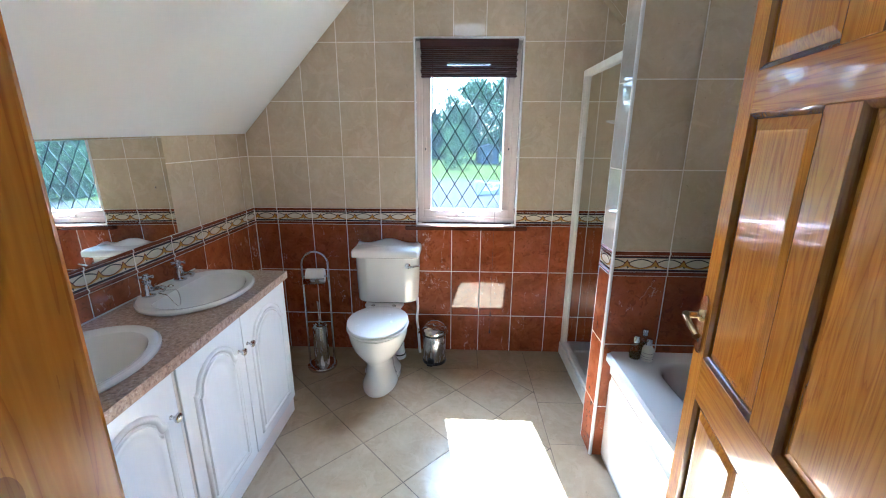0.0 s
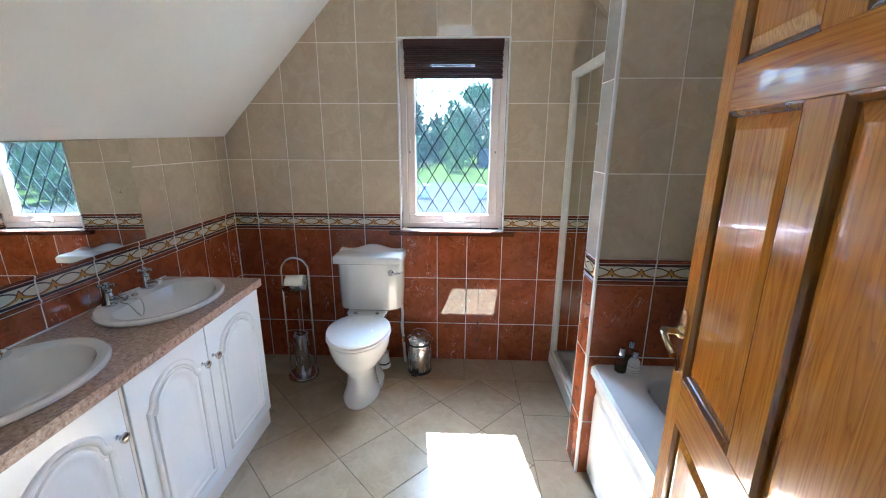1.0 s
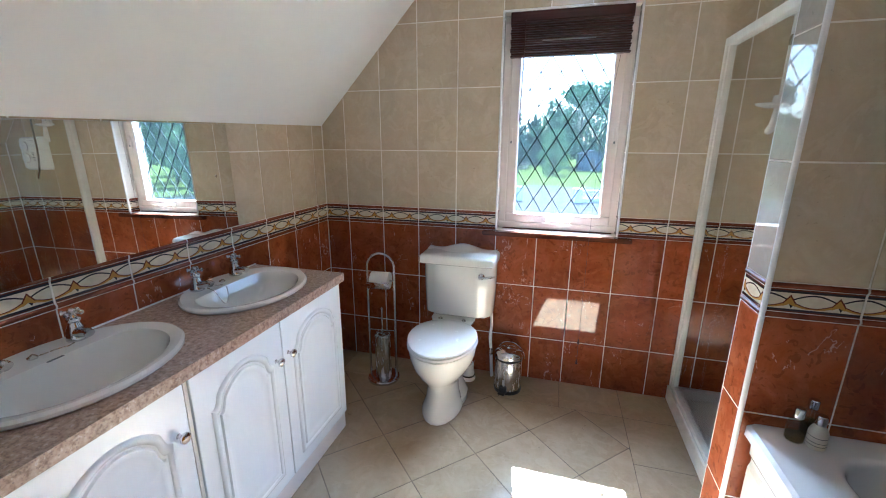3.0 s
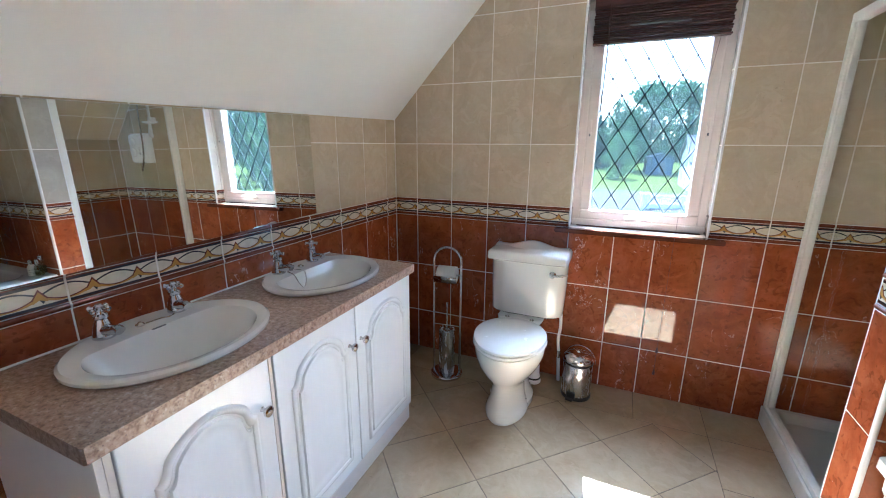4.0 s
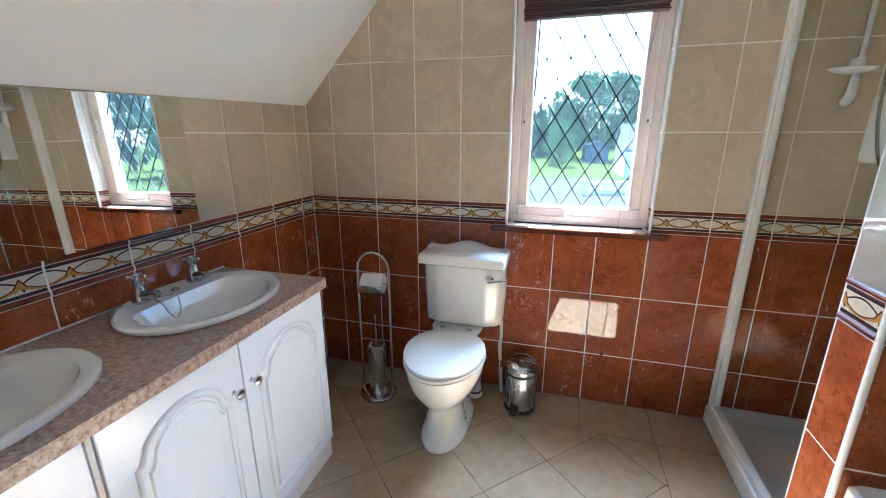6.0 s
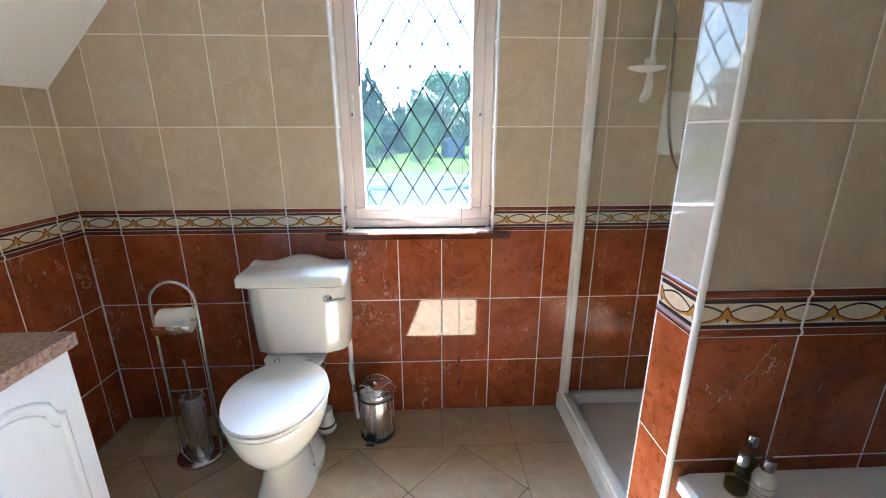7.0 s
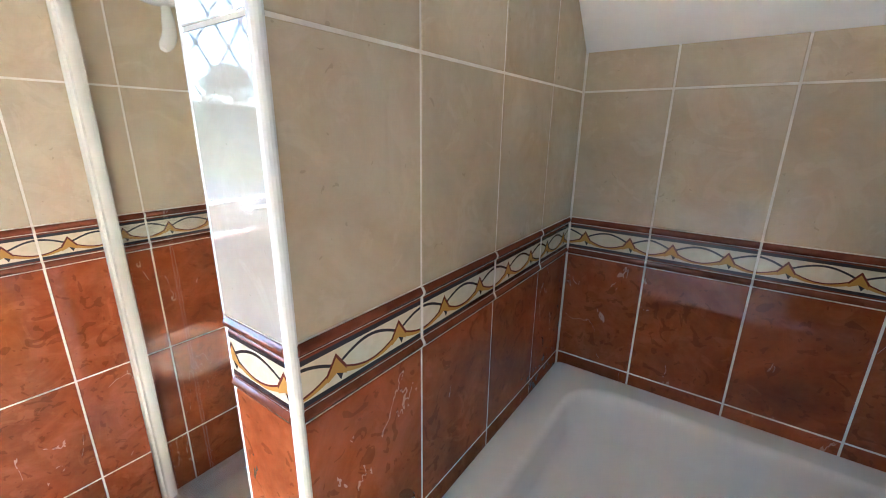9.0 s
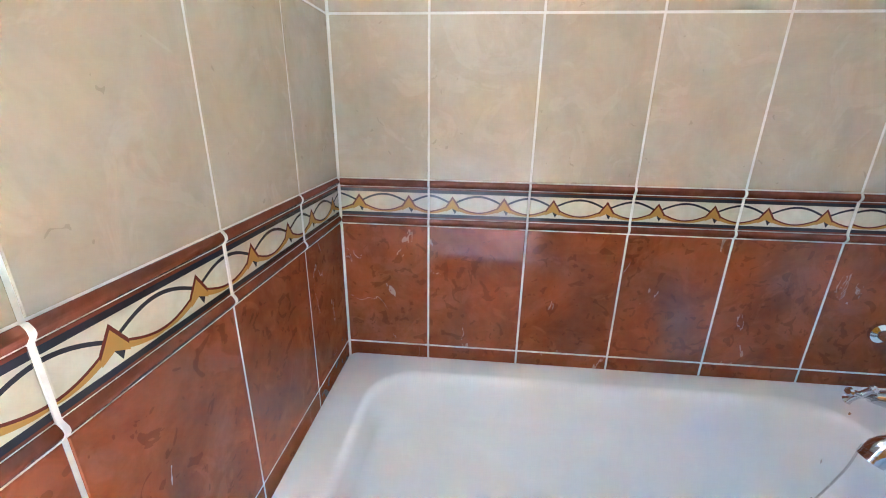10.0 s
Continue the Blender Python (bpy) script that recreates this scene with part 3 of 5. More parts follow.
# wooden slatted blind, drawn up
blind = thing("wooden_blind", "dark brown slatted wooden blind drawn up in the window head", "blind")
part("headrail", box(-0.283, 0.322, NORTH + 0.015, NORTH + 0.062, 2.062, 2.112, 0.004), BLINDWOOD, blind)
for i in range(15):
    z = 1.892 + i * 0.0114
    dy = 0.004 * math.sin(i * 2.1)
    if i == 6:
        b = box(-0.280, -0.115, NORTH + 0.012, NORTH + 0.052, z, z + 0.0082)
        box(-0.115, 0.150, NORTH + 0.029, NORTH + 0.035, z + 0.0015, z + 0.0068, bm=b)
        part("slat", box(0.150, 0.318, NORTH + 0.012, NORTH + 0.052, z, z + 0.0082, bm=b), BLINDWOOD, blind)
        continue
    part("slat", box(-0.280 + 0.003 * math.sin(i * 1.7), 0.318 + 0.003 * math.cos(i * 2.3), NORTH + 0.012 + dy, NORTH + 0.052 + dy, z, z + 0.0082, 0.002, segs=1), BLINDWOOD, blind)
part("tilt_wand", tube([(-0.205, NORTH + 0.010, 2.07), (-0.206, NORTH + 0.006, 1.8), (-0.212, NORTH + 0.006, 1.56)], 0.0035, 8), BLINDWOOD, blind)
part("pull_cord", tube([(0.298, NORTH - 0.004, 2.08), (0.212, NORTH - 0.046, 1.4), (0.205, NORTH - 0.046, 0.80), (0.206, NORTH - 0.010, 0.30)], 0.0008, 6), BLINDWOOD, blind)
part("cord_tassel", lathe([(0.002, 0.03), (0.005, 0.02), (0.007, 0.0), (0.001, -0.004)], (0.206, NORTH - 0.012, 0.28), 10), BLINDWOOD, blind)
part("cord_tassel", lathe([(0.002, 0.03), (0.005, 0.02), (0.007, 0.0), (0.001, -0.004)], (0.206, NORTH - 0.012, 0.145), 10), BLINDWOOD, blind)
part("lower_cord", tube([(0.206, NORTH - 0.012, 0.28), (0.207, NORTH - 0.012, 0.17)], 0.0012, 6), BLINDWOOD, blind)

# ceiling light
cl_ = thing("ceiling_light", "round white opal glass ceiling light", "ceiling light", m=pose(0.03, 1.73, TOP))
part("base_ring", lathe([(0.150, 0.0), (0.152, -0.006), (0.152, -0.022), (0.145, -0.028)], seg=36), GLOSSWHITE, cl_, smooth=True)
part("opal_dome", lathe([(0.144, -0.022), (0.140, -0.045), (0.120, -0.072), (0.080, -0.092), (0.03, -0.100), (0.001, -0.101)], seg=36), OPAL, cl_, smooth=True)

nail = tagged(part("nail", lathe([(0.005, 0.0), (0.006, -0.003), (0.004, -0.006), (0.001, -0.007)], (-1.322, NORTH - 0.0005, 1.690), 10, axis="y"), BLACK, smooth=True), "small dark nail head beside the sloping ceiling", "nail")

# ---- sanitary things ----
def egg(cx, y0, y1, half, z, n=36, sharp=0.25):
    """An egg-shaped ring, its narrow end at y0."""
    cy, ry = (y0 + y1) / 2, (y1 - y0) / 2
    out = []
    for i in range(n):
        a = 2 * math.pi * i / n
        s = math.sin(a)
        out.append((cx + half * math.cos(a) * (1 + sharp * 0.35 * s), cy + ry * s, z))
    return out


def rounded(x0, x1, y0, y1, r, z, n=6):
    """A rounded rectangle as a ring."""
    out = []
    for cx, cy, a0 in ((x1 - r, y1 - r, 0), (x0 + r, y1 - r, 90), (x0 + r, y0 + r, 180), (x1 - r, y0 + r, 270)):
        for i in range(n):
            a = radians(a0 + 90 * i / (n - 1))
            out.append((cx + r * math.cos(a), cy + r * math.sin(a), z))
    return out


def toilet():
    t = thing("toilet", "white ceramic close-coupled toilet with its lid closed", "toilet")
    cx = -0.524
    rings = [egg(cx, 2.092, 2.44, 0.110, 0.0), egg(cx, 2.090, 2.44, 0.112, 0.016), egg(cx, 2.105, 2.42, 0.101, 0.04), egg(cx, 2.125, 2.41, 0.089, 0.08), egg(cx, 2.132, 2.41, 0.084, 0.13),
             egg(cx, 2.132, 2.42, 0.084, 0.17), egg(cx, 2.122, 2.43, 0.092, 0.195), egg(cx, 2.100, 2.45, 0.116, 0.225), egg(cx, 2.072, 2.462, 0.143, 0.26), egg(cx, 2.050, 2.472, 0.164, 0.30),
             egg(cx, 2.037, 2.48, 0.177, 0.345), egg(cx, 2.030, 2.48, 0.182, 0.385), egg(cx, 2.032, 2.48, 0.181, 0.396), egg(cx, 2.05, 2.47, 0.165, 0.401)]
    part("bowl", loft(rings), CERAMIC, t, smooth=True)
    foot = [egg(cx, 2.22, 2.545, 0.118, 0.0, sharp=-0.1), egg(cx, 2.22, 2.545, 0.118, 0.03, sharp=-0.1), egg(cx, 2.24, 2.535, 0.09, 0.06), egg(cx, 2.26, 2.52, 0.07, 0.14), egg(cx, 2.27, 2.55, 0.075, 0.25)]
    part("foot", loft(foot), CERAMIC, t, smooth=True)
    shelf = [rounded(cx - 0.085, cx + 0.085, 2.40, 2.62, 0.04, 0.22), rounded(cx - 0.10, cx + 0.10, 2.42, 2.66, 0.04, 0.34), rounded(cx - 0.115, cx + 0.115, 2.43, 2.67, 0.03, 0.42), rounded(cx - 0.13, cx + 0.13, 2.46, 2.67, 0.03, 0.438)]
    part("shelf", loft(shelf), CERAMIC, t, smooth=True)
    seat = [egg(cx, 2.030, 2.475, 0.184, 0.402, 44), egg(cx, 2.024, 2.478, 0.190, 0.409, 44), egg(cx, 2.027, 2.476, 0.187, 0.418, 44), egg(cx, 2.05, 2.46, 0.165, 0.420, 44)]
    part("seat", loft(seat), SEATWHITE, t, smooth=True)
    lid = [egg(cx, 2.034, 2.472, 0.180, 0.421, 44), egg(cx, 2.026, 2.476, 0.187, 0.427, 44), egg(cx, 2.028, 2.474, 0.185, 0.437, 44), egg(cx, 2.05, 2.46, 0.168, 0.443, 44), egg(cx, 2.12, 2.42, 0.11, 0.446, 44)]
    part("lid", loft(lid), SEATWHITE, t, smooth=True)
    for x in (-0.07, 0.07):
        part("hinge", lathe([(0.013, 0), (0.013, 0.03), (0.008, 0.036)], (cx + x, 2.475, 0.41), 14), CHROME, t, smooth=True)
    # cistern: bowed front
    cc = -0.508
    def tank_ring(w, yf, z, bow):
        pts = []
        for i in range(25):
            u = -1 + 2 * i / 24
            side = 0.5 * (1 + math.cos(math.pi * min(1, max(0, (abs(u) - 0.62) / 0.14))))
            pts.append((cc + w * u, yf + 0.018 - bow * side + 0.045 * max(0.0, (abs(u) - 0.78) / 0.22) ** 2, z))
        return pts + [(cc + w, 2.692, z), (cc - w, 2.692, z)]
    part("cistern", loft([tank_ring(0.192, 2.525, 0.436, 0.012), tank_ring(0.203, 2.508, 0.450, 0.015), tank_ring(0.206, 2.497, 0.60, 0.016), tank_ring(0.209, 2.494, 0.768, 0.016)]), CERAMIC, t, smooth=True)
    # lid with a raised, curved back edge
    def lid_ring(z, grow, yb=2.692):
        return [(cc + (0.222 + grow) * u, v, z) for u, v in ((-1, 2.69), (-1, 2.49 - grow), (-0.96, 2.474 - grow), (-0.7, 2.468 - grow), (0.7, 2.468 - grow), (0.96, 2.474 - grow), (1, 2.49 - grow), (1, 2.69))]
    cl = part("cistern_lid", loft([lid_ring(0.768, -0.008), lid_ring(0.774, 0.0), lid_ring(0.806, 0.0), lid_ring(0.818, -0.008), lid_ring(0.822, -0.02)]), CERAMIC, t, smooth=True)
    crest = []
    for i in range(25):
        u = -1 + 2 * i / 24
        zt = 0.826 + 0.030 * (0.5 + 0.5 * math.cos(math.pi * min(1, abs(u) / 0.72))) + 0.006 * max(0, abs(u) - 0.85) / 0.15
        x = cc + 0.208 * u
        crest.append([(x, 2.565, 0.816), (x, 2.61, 0.5 * (0.822 + zt) - 0.004), (x, 2.640, zt - 0.003), (x, 2.660, zt), (x, 2.685, zt - 0.003), (x, 2.688, 0.816)])
    part("crest", loft(crest), CERAMIC, cl, smooth=True)
    lever = part("flush_lever", tube(smooth_line([(-0.361, 2.470, 0.715), (-0.336, 2.462, 0.717), (-0.298, 2.455, 0.727), (-0.278, 2.458, 0.730)]), [0.007] * 12 + [0.005] * 7, 10), CHROME, t, "chrome flush lever", True)
    part("lever_boss", lathe([(0.019, 0.0), (0.017, -0.010), (0.008, -0.014)], (-0.361, 2.487, 0.715), 18, axis="y"), CHROME, lever, smooth=True)
    part("floor_screw", lathe([(0.006, 0), (0.005, 0.004)], (-0.428, 2.30, 0.052), 10), GREYBAR, t)
    return t


toilet()
pipe = thing("water_pipe", "white painted supply pipe with a chrome valve", "pipe")
part("upper_pipe", tube(smooth_line([(-0.315, 2.62, 0.47), (-0.311, 2.625, 0.36), (-0.320, 2.64, 0.28), (-0.312, 2.645, 0.19)]), 0.009, 10), SEATWHITE, pipe, smooth=True)
part("valve", lathe([(0.011, 0), (0.013, 0.01), (0.013, 0.03), (0.010, 0.045)], (-0.311, 2.645, 0.155), 12), CHROME, pipe, smooth=True)
part("lower_pipe", tube([(-0.311, 2.645, 0.157), (-0.302, 2.648, 0.0)], 0.010, 10), SEATWHITE, pipe, smooth=True)
soil = thing("soil_pipe", "white waste connector behind the toilet pan", "pipe")
part("sleeve", lathe([(0.044, 0.0), (0.047, 0.006), (0.047, 0.014), (0.042, 0.018), (0.042, 0.026), (0.037, 0.03)], (-0.442, 2.578, 0), 24), SEATWHITE, soil, smooth=True)
part("rubber_seal", lathe([(0.0425, 0.026), (0.0435, 0.028), (0.0435, 0.033), (0.040, 0.036)], (-0.442, 2.578, 0), 24), BLACK, soil, smooth=True)
part("spigot", lathe([(0.040, 0.034), (0.041, 0.045), (0.036, 0.055), (0.034, 0.11)], (-0.442, 2.578, 0), 24), SEATWHITE, soil, smooth=True)

# pedal bin
bin_t = thing("pedal_bin", "small brushed steel pedal bin with black base", "bin", m=pose(-0.190, 2.545, 0, 0, 0, -14))
part("body", lathe([(0.078, 0.012), (0.0795, 0.02), (0.0795, 0.205), (0.078, 0.208)], seg=40), STEEL, bin_t, smooth=True)
part("base_ring", lathe([(0.082, 0.0), (0.083, 0.004), (0.083, 0.018), (0.080, 0.022)], seg=40), BLACK, bin_t, smooth=True)
part("collar", lathe([(0.080, 0.206), (0.082, 0.209), (0.082, 0.216), (0.080, 0.219)], seg=40), BLACK, bin_t, smooth=True)
part("lid", lathe([(0.081, 0.219), (0.081, 0.240), (0.078, 0.246), (0.070, 0.254), (0.050, 0.264), (0.025, 0.269), (0.002, 0.270)], seg=40), CHROME, bin_t, "shiny domed steel lid", True)
part("lid_knob", lathe([(0.012, 0.266), (0.012, 0.274), (0.006, 0.278)], seg=14), CHROME, bin_t, smooth=True)
ped = part("pedal", box(-0.020, 0.020, -0.112, -0.070, 0.010, 0.020, 0.004), BLACK, bin_t, "black plastic pedal")
part("pedal_housing", box(-0.024, 0.024, -0.090, -0.072, 0.008, 0.052, 0.006), BLACK, ped)
hp = [(0.086 * math.cos(a), 0.010, 0.205 + 0.085 * math.sin(a)) for a in [math.pi * i / 16 for i in range(17)]]
part("carry_handle", tube([(x, 0.03 + 0.020 * z, z) for x, y, z in hp], 0.0022, 6), CHROME, bin_t, smooth=True)

# toilet roll and brush stand
stand = thing("toilet_roll_stand", "chrome stand with toilet roll holder and brush", "stand", m=pose(-0.957, 2.44, 0, 0, 0, 6))
part("base", lathe([(0.098, 0.0), (0.100, 0.006), (0.098, 0.014), (0.088, 0.020), (0.03, 0.022)], seg=40), CHROME, stand, smooth=True)
arch = [(-0.083, 0.0, 0.015), (-0.083, 0, 0.4), (-0.083, 0, 0.72)] + [(-0.083 * math.cos(a), 0, 0.735 + 0.083 * math.sin(a)) for a in [math.pi * i / 14 for i in range(15)]] + [(0.083, 0, 0.72), (0.083, 0, 0.4), (0.083, 0, 0.015)]
part("hoop", tube(arch, 0.0075, 10), CHROME, stand, smooth=True)
part("cross_bar", tube([(-0.083, 0, 0.33), (0.083, 0, 0.33)], 0.003, 8), CHROME, stand)
cover = [[(x, -0.056 * math.cos(a) - 0.002, 0.652 + 0.056 * math.sin(a)) for a in [radians(d) for d in range(-50, 5, 6)]] for x in (-0.068, 0.068)]
rc = part("roll_flap", loft(cover, cap=(False, False), closed=False), CHROME, stand, smooth=True)
rc.modifiers.new("thick", "SOLIDIFY").thickness = 0.002
part("toilet_roll", lathe([(0.018, -0.055), (0.051, -0.055), (0.052, -0.052), (0.052, 0.052), (0.051, 0.055), (0.018, 0.055)], (0, 0, 0.652), 28, axis="x"), PAPER, stand, "white paper roll", True)
part("roll_bar", tube([(-0.08, 0, 0.652), (0.08, 0, 0.652)], 0.006, 8), CHROME, stand)
part("brush_pot", lathe([(0.047, 0.02), (0.049, 0.03), (0.049, 0.300), (0.045, 0.305), (0.044, 0.10), (0.01, 0.09)], seg=32), STEEL, stand, smooth=True)
br = part("brush_handle", tube([(0.0, 0, 0.11), (0, 0, 0.45), (0, 0, 0.475)], [0.005, 0.005, 0.007], 10), STEEL, stand, smooth=True)
part("brush_cap", lathe([(0.044, 0.302), (0.044, 0.309), (0.006, 0.318)], seg=28), STEEL, br, smooth=True)

# ---- vanity ----
FRONT, WT = -0.938, 0.842                    # worktop's front edge and top
def worktop_mesh(holes):
    """A board with oval cut-outs."""
    b = bmesh.new()
    edges = []
    def loop(pts):
        v = [b.verts.new((x, y, WT)) for x, y in pts]
        edges.extend(b.edges.new((v[i], v[(i + 1) % len(v)])) for i in range(len(v)))
    e = 0.004
    loop([(LEFT + 0.002, 0.650), (FRONT - e, 0.650), (FRONT, 0.650 + e), (FRONT, 1.987 - e), (FRONT - e, 1.987), (LEFT + 0.002, 1.987)])
    for cx, cy, rx, ry in holes:
        loop([(cx + rx * math.cos(2 * math.pi * i / 48), cy + ry * math.sin(2 * math.pi * i / 48)) for i in range(48)])
    bmesh.ops.triangle_fill(b, edges=edges, use_beauty=True)
    r = bmesh.ops.extrude_face_region(b, geom=list(b.faces))
    bmesh.ops.translate(b, verts=[v for v in r["geom"] if isinstance(v, bmesh.types.BMVert)], vec=(0, 0, -0.038))
    return b


wt_ob = tagged(part("worktop", worktop_mesh([(-1.212, 1.020, 0.205, 0.255), (-1.212, 1.668, 0.205, 0.255)]), STONE), "speckled brown stone-effect laminate worktop on white cabinets", "worktop")
DOORX = -0.957
def cabinet(y0, y1):
    c = thing("vanity_cabinet", "white vanity cabinet with arched moulded doors", "cabinet", "bathroom cabinets")
    part("carcass", box(LEFT + 0.004, DOORX - 0.020, y0, y1, 0.085, 0.690, 0.001), CARCASS, c)
    part("front_rail", box(DOORX - 0.036, DOORX - 0.020, y0, y1, 0.690, WT - 0.040), CARCASS, c)
    part("plinth", box(LEFT + 0.004, DOORX - 0.012, y0 + 0.002, y1 - 0.004, 0.0, 0.083), CARCASS, c)
    return c


def moulding(y0, y1, z0, z1, rise, inset, prof):
    """A ring following an arched door panel: square foot, shouldered arch at the top."""
    a, bb = y0 + inset, y1 - inset
    zs, half, mid = z1 - rise - inset, (bb - a) / 2, (a + bb) / 2
    pts = [(a, z0 + inset), (bb, z0 + inset), (bb, zs)]
    for i in range(0, 41):
        t = i / 40
        u = 1 - 2 * t
        sh = min(1.0, max(0.0, (1 - abs(u)) / 0.17))
        z = zs + rise * (0.40 * (1 - math.sqrt(max(0.0, 1 - sh * sh))) + 0.60 * max(0.0, 1 - (abs(u) / 0.83) ** 2) ** 0.85)
        pts.append((mid + half * u * 0.999, z))
    pts.append((a, zs))
    return [(DOORX + prof, p, z) for p, z in pts]


def vanity_door(c, y0, y1, knob_y, z0=0.095, z1=0.800):
    d = part("door", box(DOORX - 0.018, DOORX, y0, y1, z0, z1, 0.003), LACQUER, c)
    rr = [(0.056, -0.001), (0.060, 0.0060), (0.067, 0.0090), (0.074, 0.0070), (0.078, 0.0020), (0.084, 0.0015), (0.088, 0.0075), (0.096, 0.0080), (0.104, 0.0050), (0.120, 0.0025), (0.126, 0.0022)]
    part("panel_moulding", loft([moulding(y0, y1, z0 + 0.0, z1 - 0.0, 0.100, i, h) for i, h in rr], cap=(False, True)), LACQUER, d, smooth=True)
    k = part("knob", lathe([(0.008, 0.0), (0.0055, 0.004), (0.0055, 0.012), (0.013, 0.018), (0.0165, 0.023), (0.0155, 0.029), (0.010, 0.0325), (0.001, 0.0335)], (DOORX, knob_y, 0.648), 20, axis="x"), CHROME, d, "chrome door knob", True)
    return d


c1 = cabinet(0.686, 1.106)
vanity_door(c1, 0.704, 1.102, 1.065)
part("end_panel", box(LEFT + 0.004, DOORX - 0.004, 0.670, 0.685, 0.0, WT - 0.040, 0.001), CARCASS, c1)
part("front_stile", box(DOORX - 0.019, DOORX - 0.004, 0.6855, 0.701, 0.085, WT - 0.040, 0.001), CARCASS, c1)
c2 = cabinet(1.108, 1.970)
part("filler", box(DOORX - 0.019, DOORX - 0.006, 1.108, 1.120, 0.085, WT - 0.040, 0.001), CARCASS, c2)
vanity_door(c2, 1.122, 1.523, 1.483)
vanity_door(c2, 1.528, 1.967, 1.556)
part("leg", tube([(-0.985, 1.972, 0.0), (-0.985, 1.972, 0.085)], 0.007, 10), CHROME, c2)
part("sealant", box(LEFT + 0.0025, LEFT + 0.009, 0.650, 1.987, WT, WT + 0.006, 0.002), TRIM, wt_ob, "white sealant bead")


def basin(cy, chain_out):
    bt = thing("wash_basin", "white oval inset wash basin with chrome taps" if chain_out else "white oval inset wash basin with plug on its rim", "basin", "wash basins")
    cx, z0 = -1.212, WT
    ax, ay = 0.221, 0.272
    def ring(kx, ky, z, sh=0.0, n=48):
        return [(cx + sh + kx * math.cos(2 * math.pi * i / n), cy + ky * math.sin(2 * math.pi * i / n), z) for i in range(n)]
    def bowl_ring(kx, ky, z, sh, cut):
        # a flatter side towards the taps
        out = []
        for i in range(48):
            a = 2 * math.pi * i / 48
            x, y = kx * math.cos(a), ky * math.sin(a)
            if x < -cut:
                x = -cut + (x + cut) * 0.15
            out.append((cx + sh + x, cy + y, z))
        return out
    rings = [ring(ax - 0.006, ay - 0.006, z0 - 0.0), ring(ax, ay, z0 + 0.006), ring(ax, ay, z0 + 0.014), ring(ax - 0.008, ay - 0.008, z0 + 0.021), ring(ax - 0.022, ay - 0.022, z0 + 0.020),
             bowl_ring(ax - 0.046, ay - 0.046, z0 + 0.014, 0.010, 0.095), bowl_ring(ax - 0.056, ay - 0.056, z0 - 0.004, 0.012, 0.090), bowl_ring(ax - 0.075, ay - 0.080, z0 - 0.05, 0.016, 0.080),
             bowl_ring(0.120, 0.155, z0 - 0.10, 0.02, 0.075), bowl_ring(0.08, 0.10, z0 - 0.128, 0.02, 0.07), bowl_ring(0.022, 0.022, z0 - 0.138, 0.02, 0.07)]
    part("bowl", loft(rings, cap=(False, True)), CERAMIC, bt, smooth=True)
    part("waste", lathe([(0.022, 0.0), (0.021, 0.003), (0.012, 0.001)], (cx + 0.02, cy, z0 - 0.1375), 20), CHROME, bt, smooth=True)
    for s in (-1, 1):
        ty, tx, tz = cy + 0.104 * s, -1.366, z0 + 0.019
        tap = part("tap", lathe([(0.027, 0.0), (0.028, 0.004), (0.026, 0.012), (0.022, 0.034), (0.018, 0.046), (0.014, 0.056), (0.018, 0.061), (0.018, 0.068), (0.012, 0.072), (0.010, 0.080)], (tx, ty, tz), 20), CHROME, bt, "chrome pillar tap", True)
        sp = smooth_line([(tx + 0.004, ty, tz + 0.024), (tx + 0.030, ty - 0.003 * s, tz + 0.027), (tx + 0.058, ty - 0.006 * s, tz + 0.034), (tx + 0.070, ty - 0.007 * s, tz + 0.030)], 4)
        part("spout", tube(sp, [0.019, 0.0185, 0.018, 0.017, 0.0155, 0.0145, 0.0135, 0.013, 0.0125, 0.0125, 0.0125, 0.013, 0.0135][:len(sp)], 12), CHROME, tap, smooth=True)
        cr = bmesh.new()
        for k in range(4):
            a = radians(28 + 90 * k)
            d = (math.cos(a), math.sin(a))
            tube([(tx, ty, tz + 0.088), (tx + 0.019 * d[0], ty + 0.019 * d[1], tz + 0.086), (tx + 0.026 * d[0], ty + 0.026 * d[1], tz + 0.086), (tx + 0.030 * d[0], ty + 0.030 * d[1], tz + 0.086)], [0.005, 0.0055, 0.0080, 0.005], 10, bm=cr)
        lathe([(0.009, 0.078), (0.0115, 0.083), (0.0115, 0.094), (0.007, 0.099), (0.001, 0.100)], (tx, ty, tz), 16, bm=cr)
        part("cross_handle", cr, CHROME, tap, smooth=True)
    if chain_out:
        pts = smooth_line([(-1.352, cy - 0.070, z0 + 0.020), (-1.31, cy - 0.045, z0 + 0.026), (-1.285, cy - 0.040, z0 + 0.022), (-1.268, cy - 0.052, z0 - 0.015), (-1.262, cy - 0.075, z0 - 0.038), (-1.272, cy - 0.090, z0 - 0.015), (-1.292, cy - 0.096, z0 + 0.020), (-1.335, cy - 0.085, z0 + 0.023)], 5)
        part("plug_chain", tube(pts, 0.0022, 6), STEEL, bt, "plug chain hanging into the bowl")
        part("plug", lathe([(0.012, 0.0), (0.013, 0.004), (0.009, 0.008), (0.003, 0.012)], (-1.347, cy + 0.005, z0 + 0.020), 16), STEEL, bt, smooth=True)
    else:
        pts = smooth_line([(-1.340, cy + 0.080, z0 + 0.024), (-1.335, cy + 0.060, z0 + 0.022), (-1.345, cy + 0.04, z0 + 0.022), (-1.348, cy + 0.01, z0 + 0.022), (-1.350, cy - 0.01, z0 + 0.022)], 5)
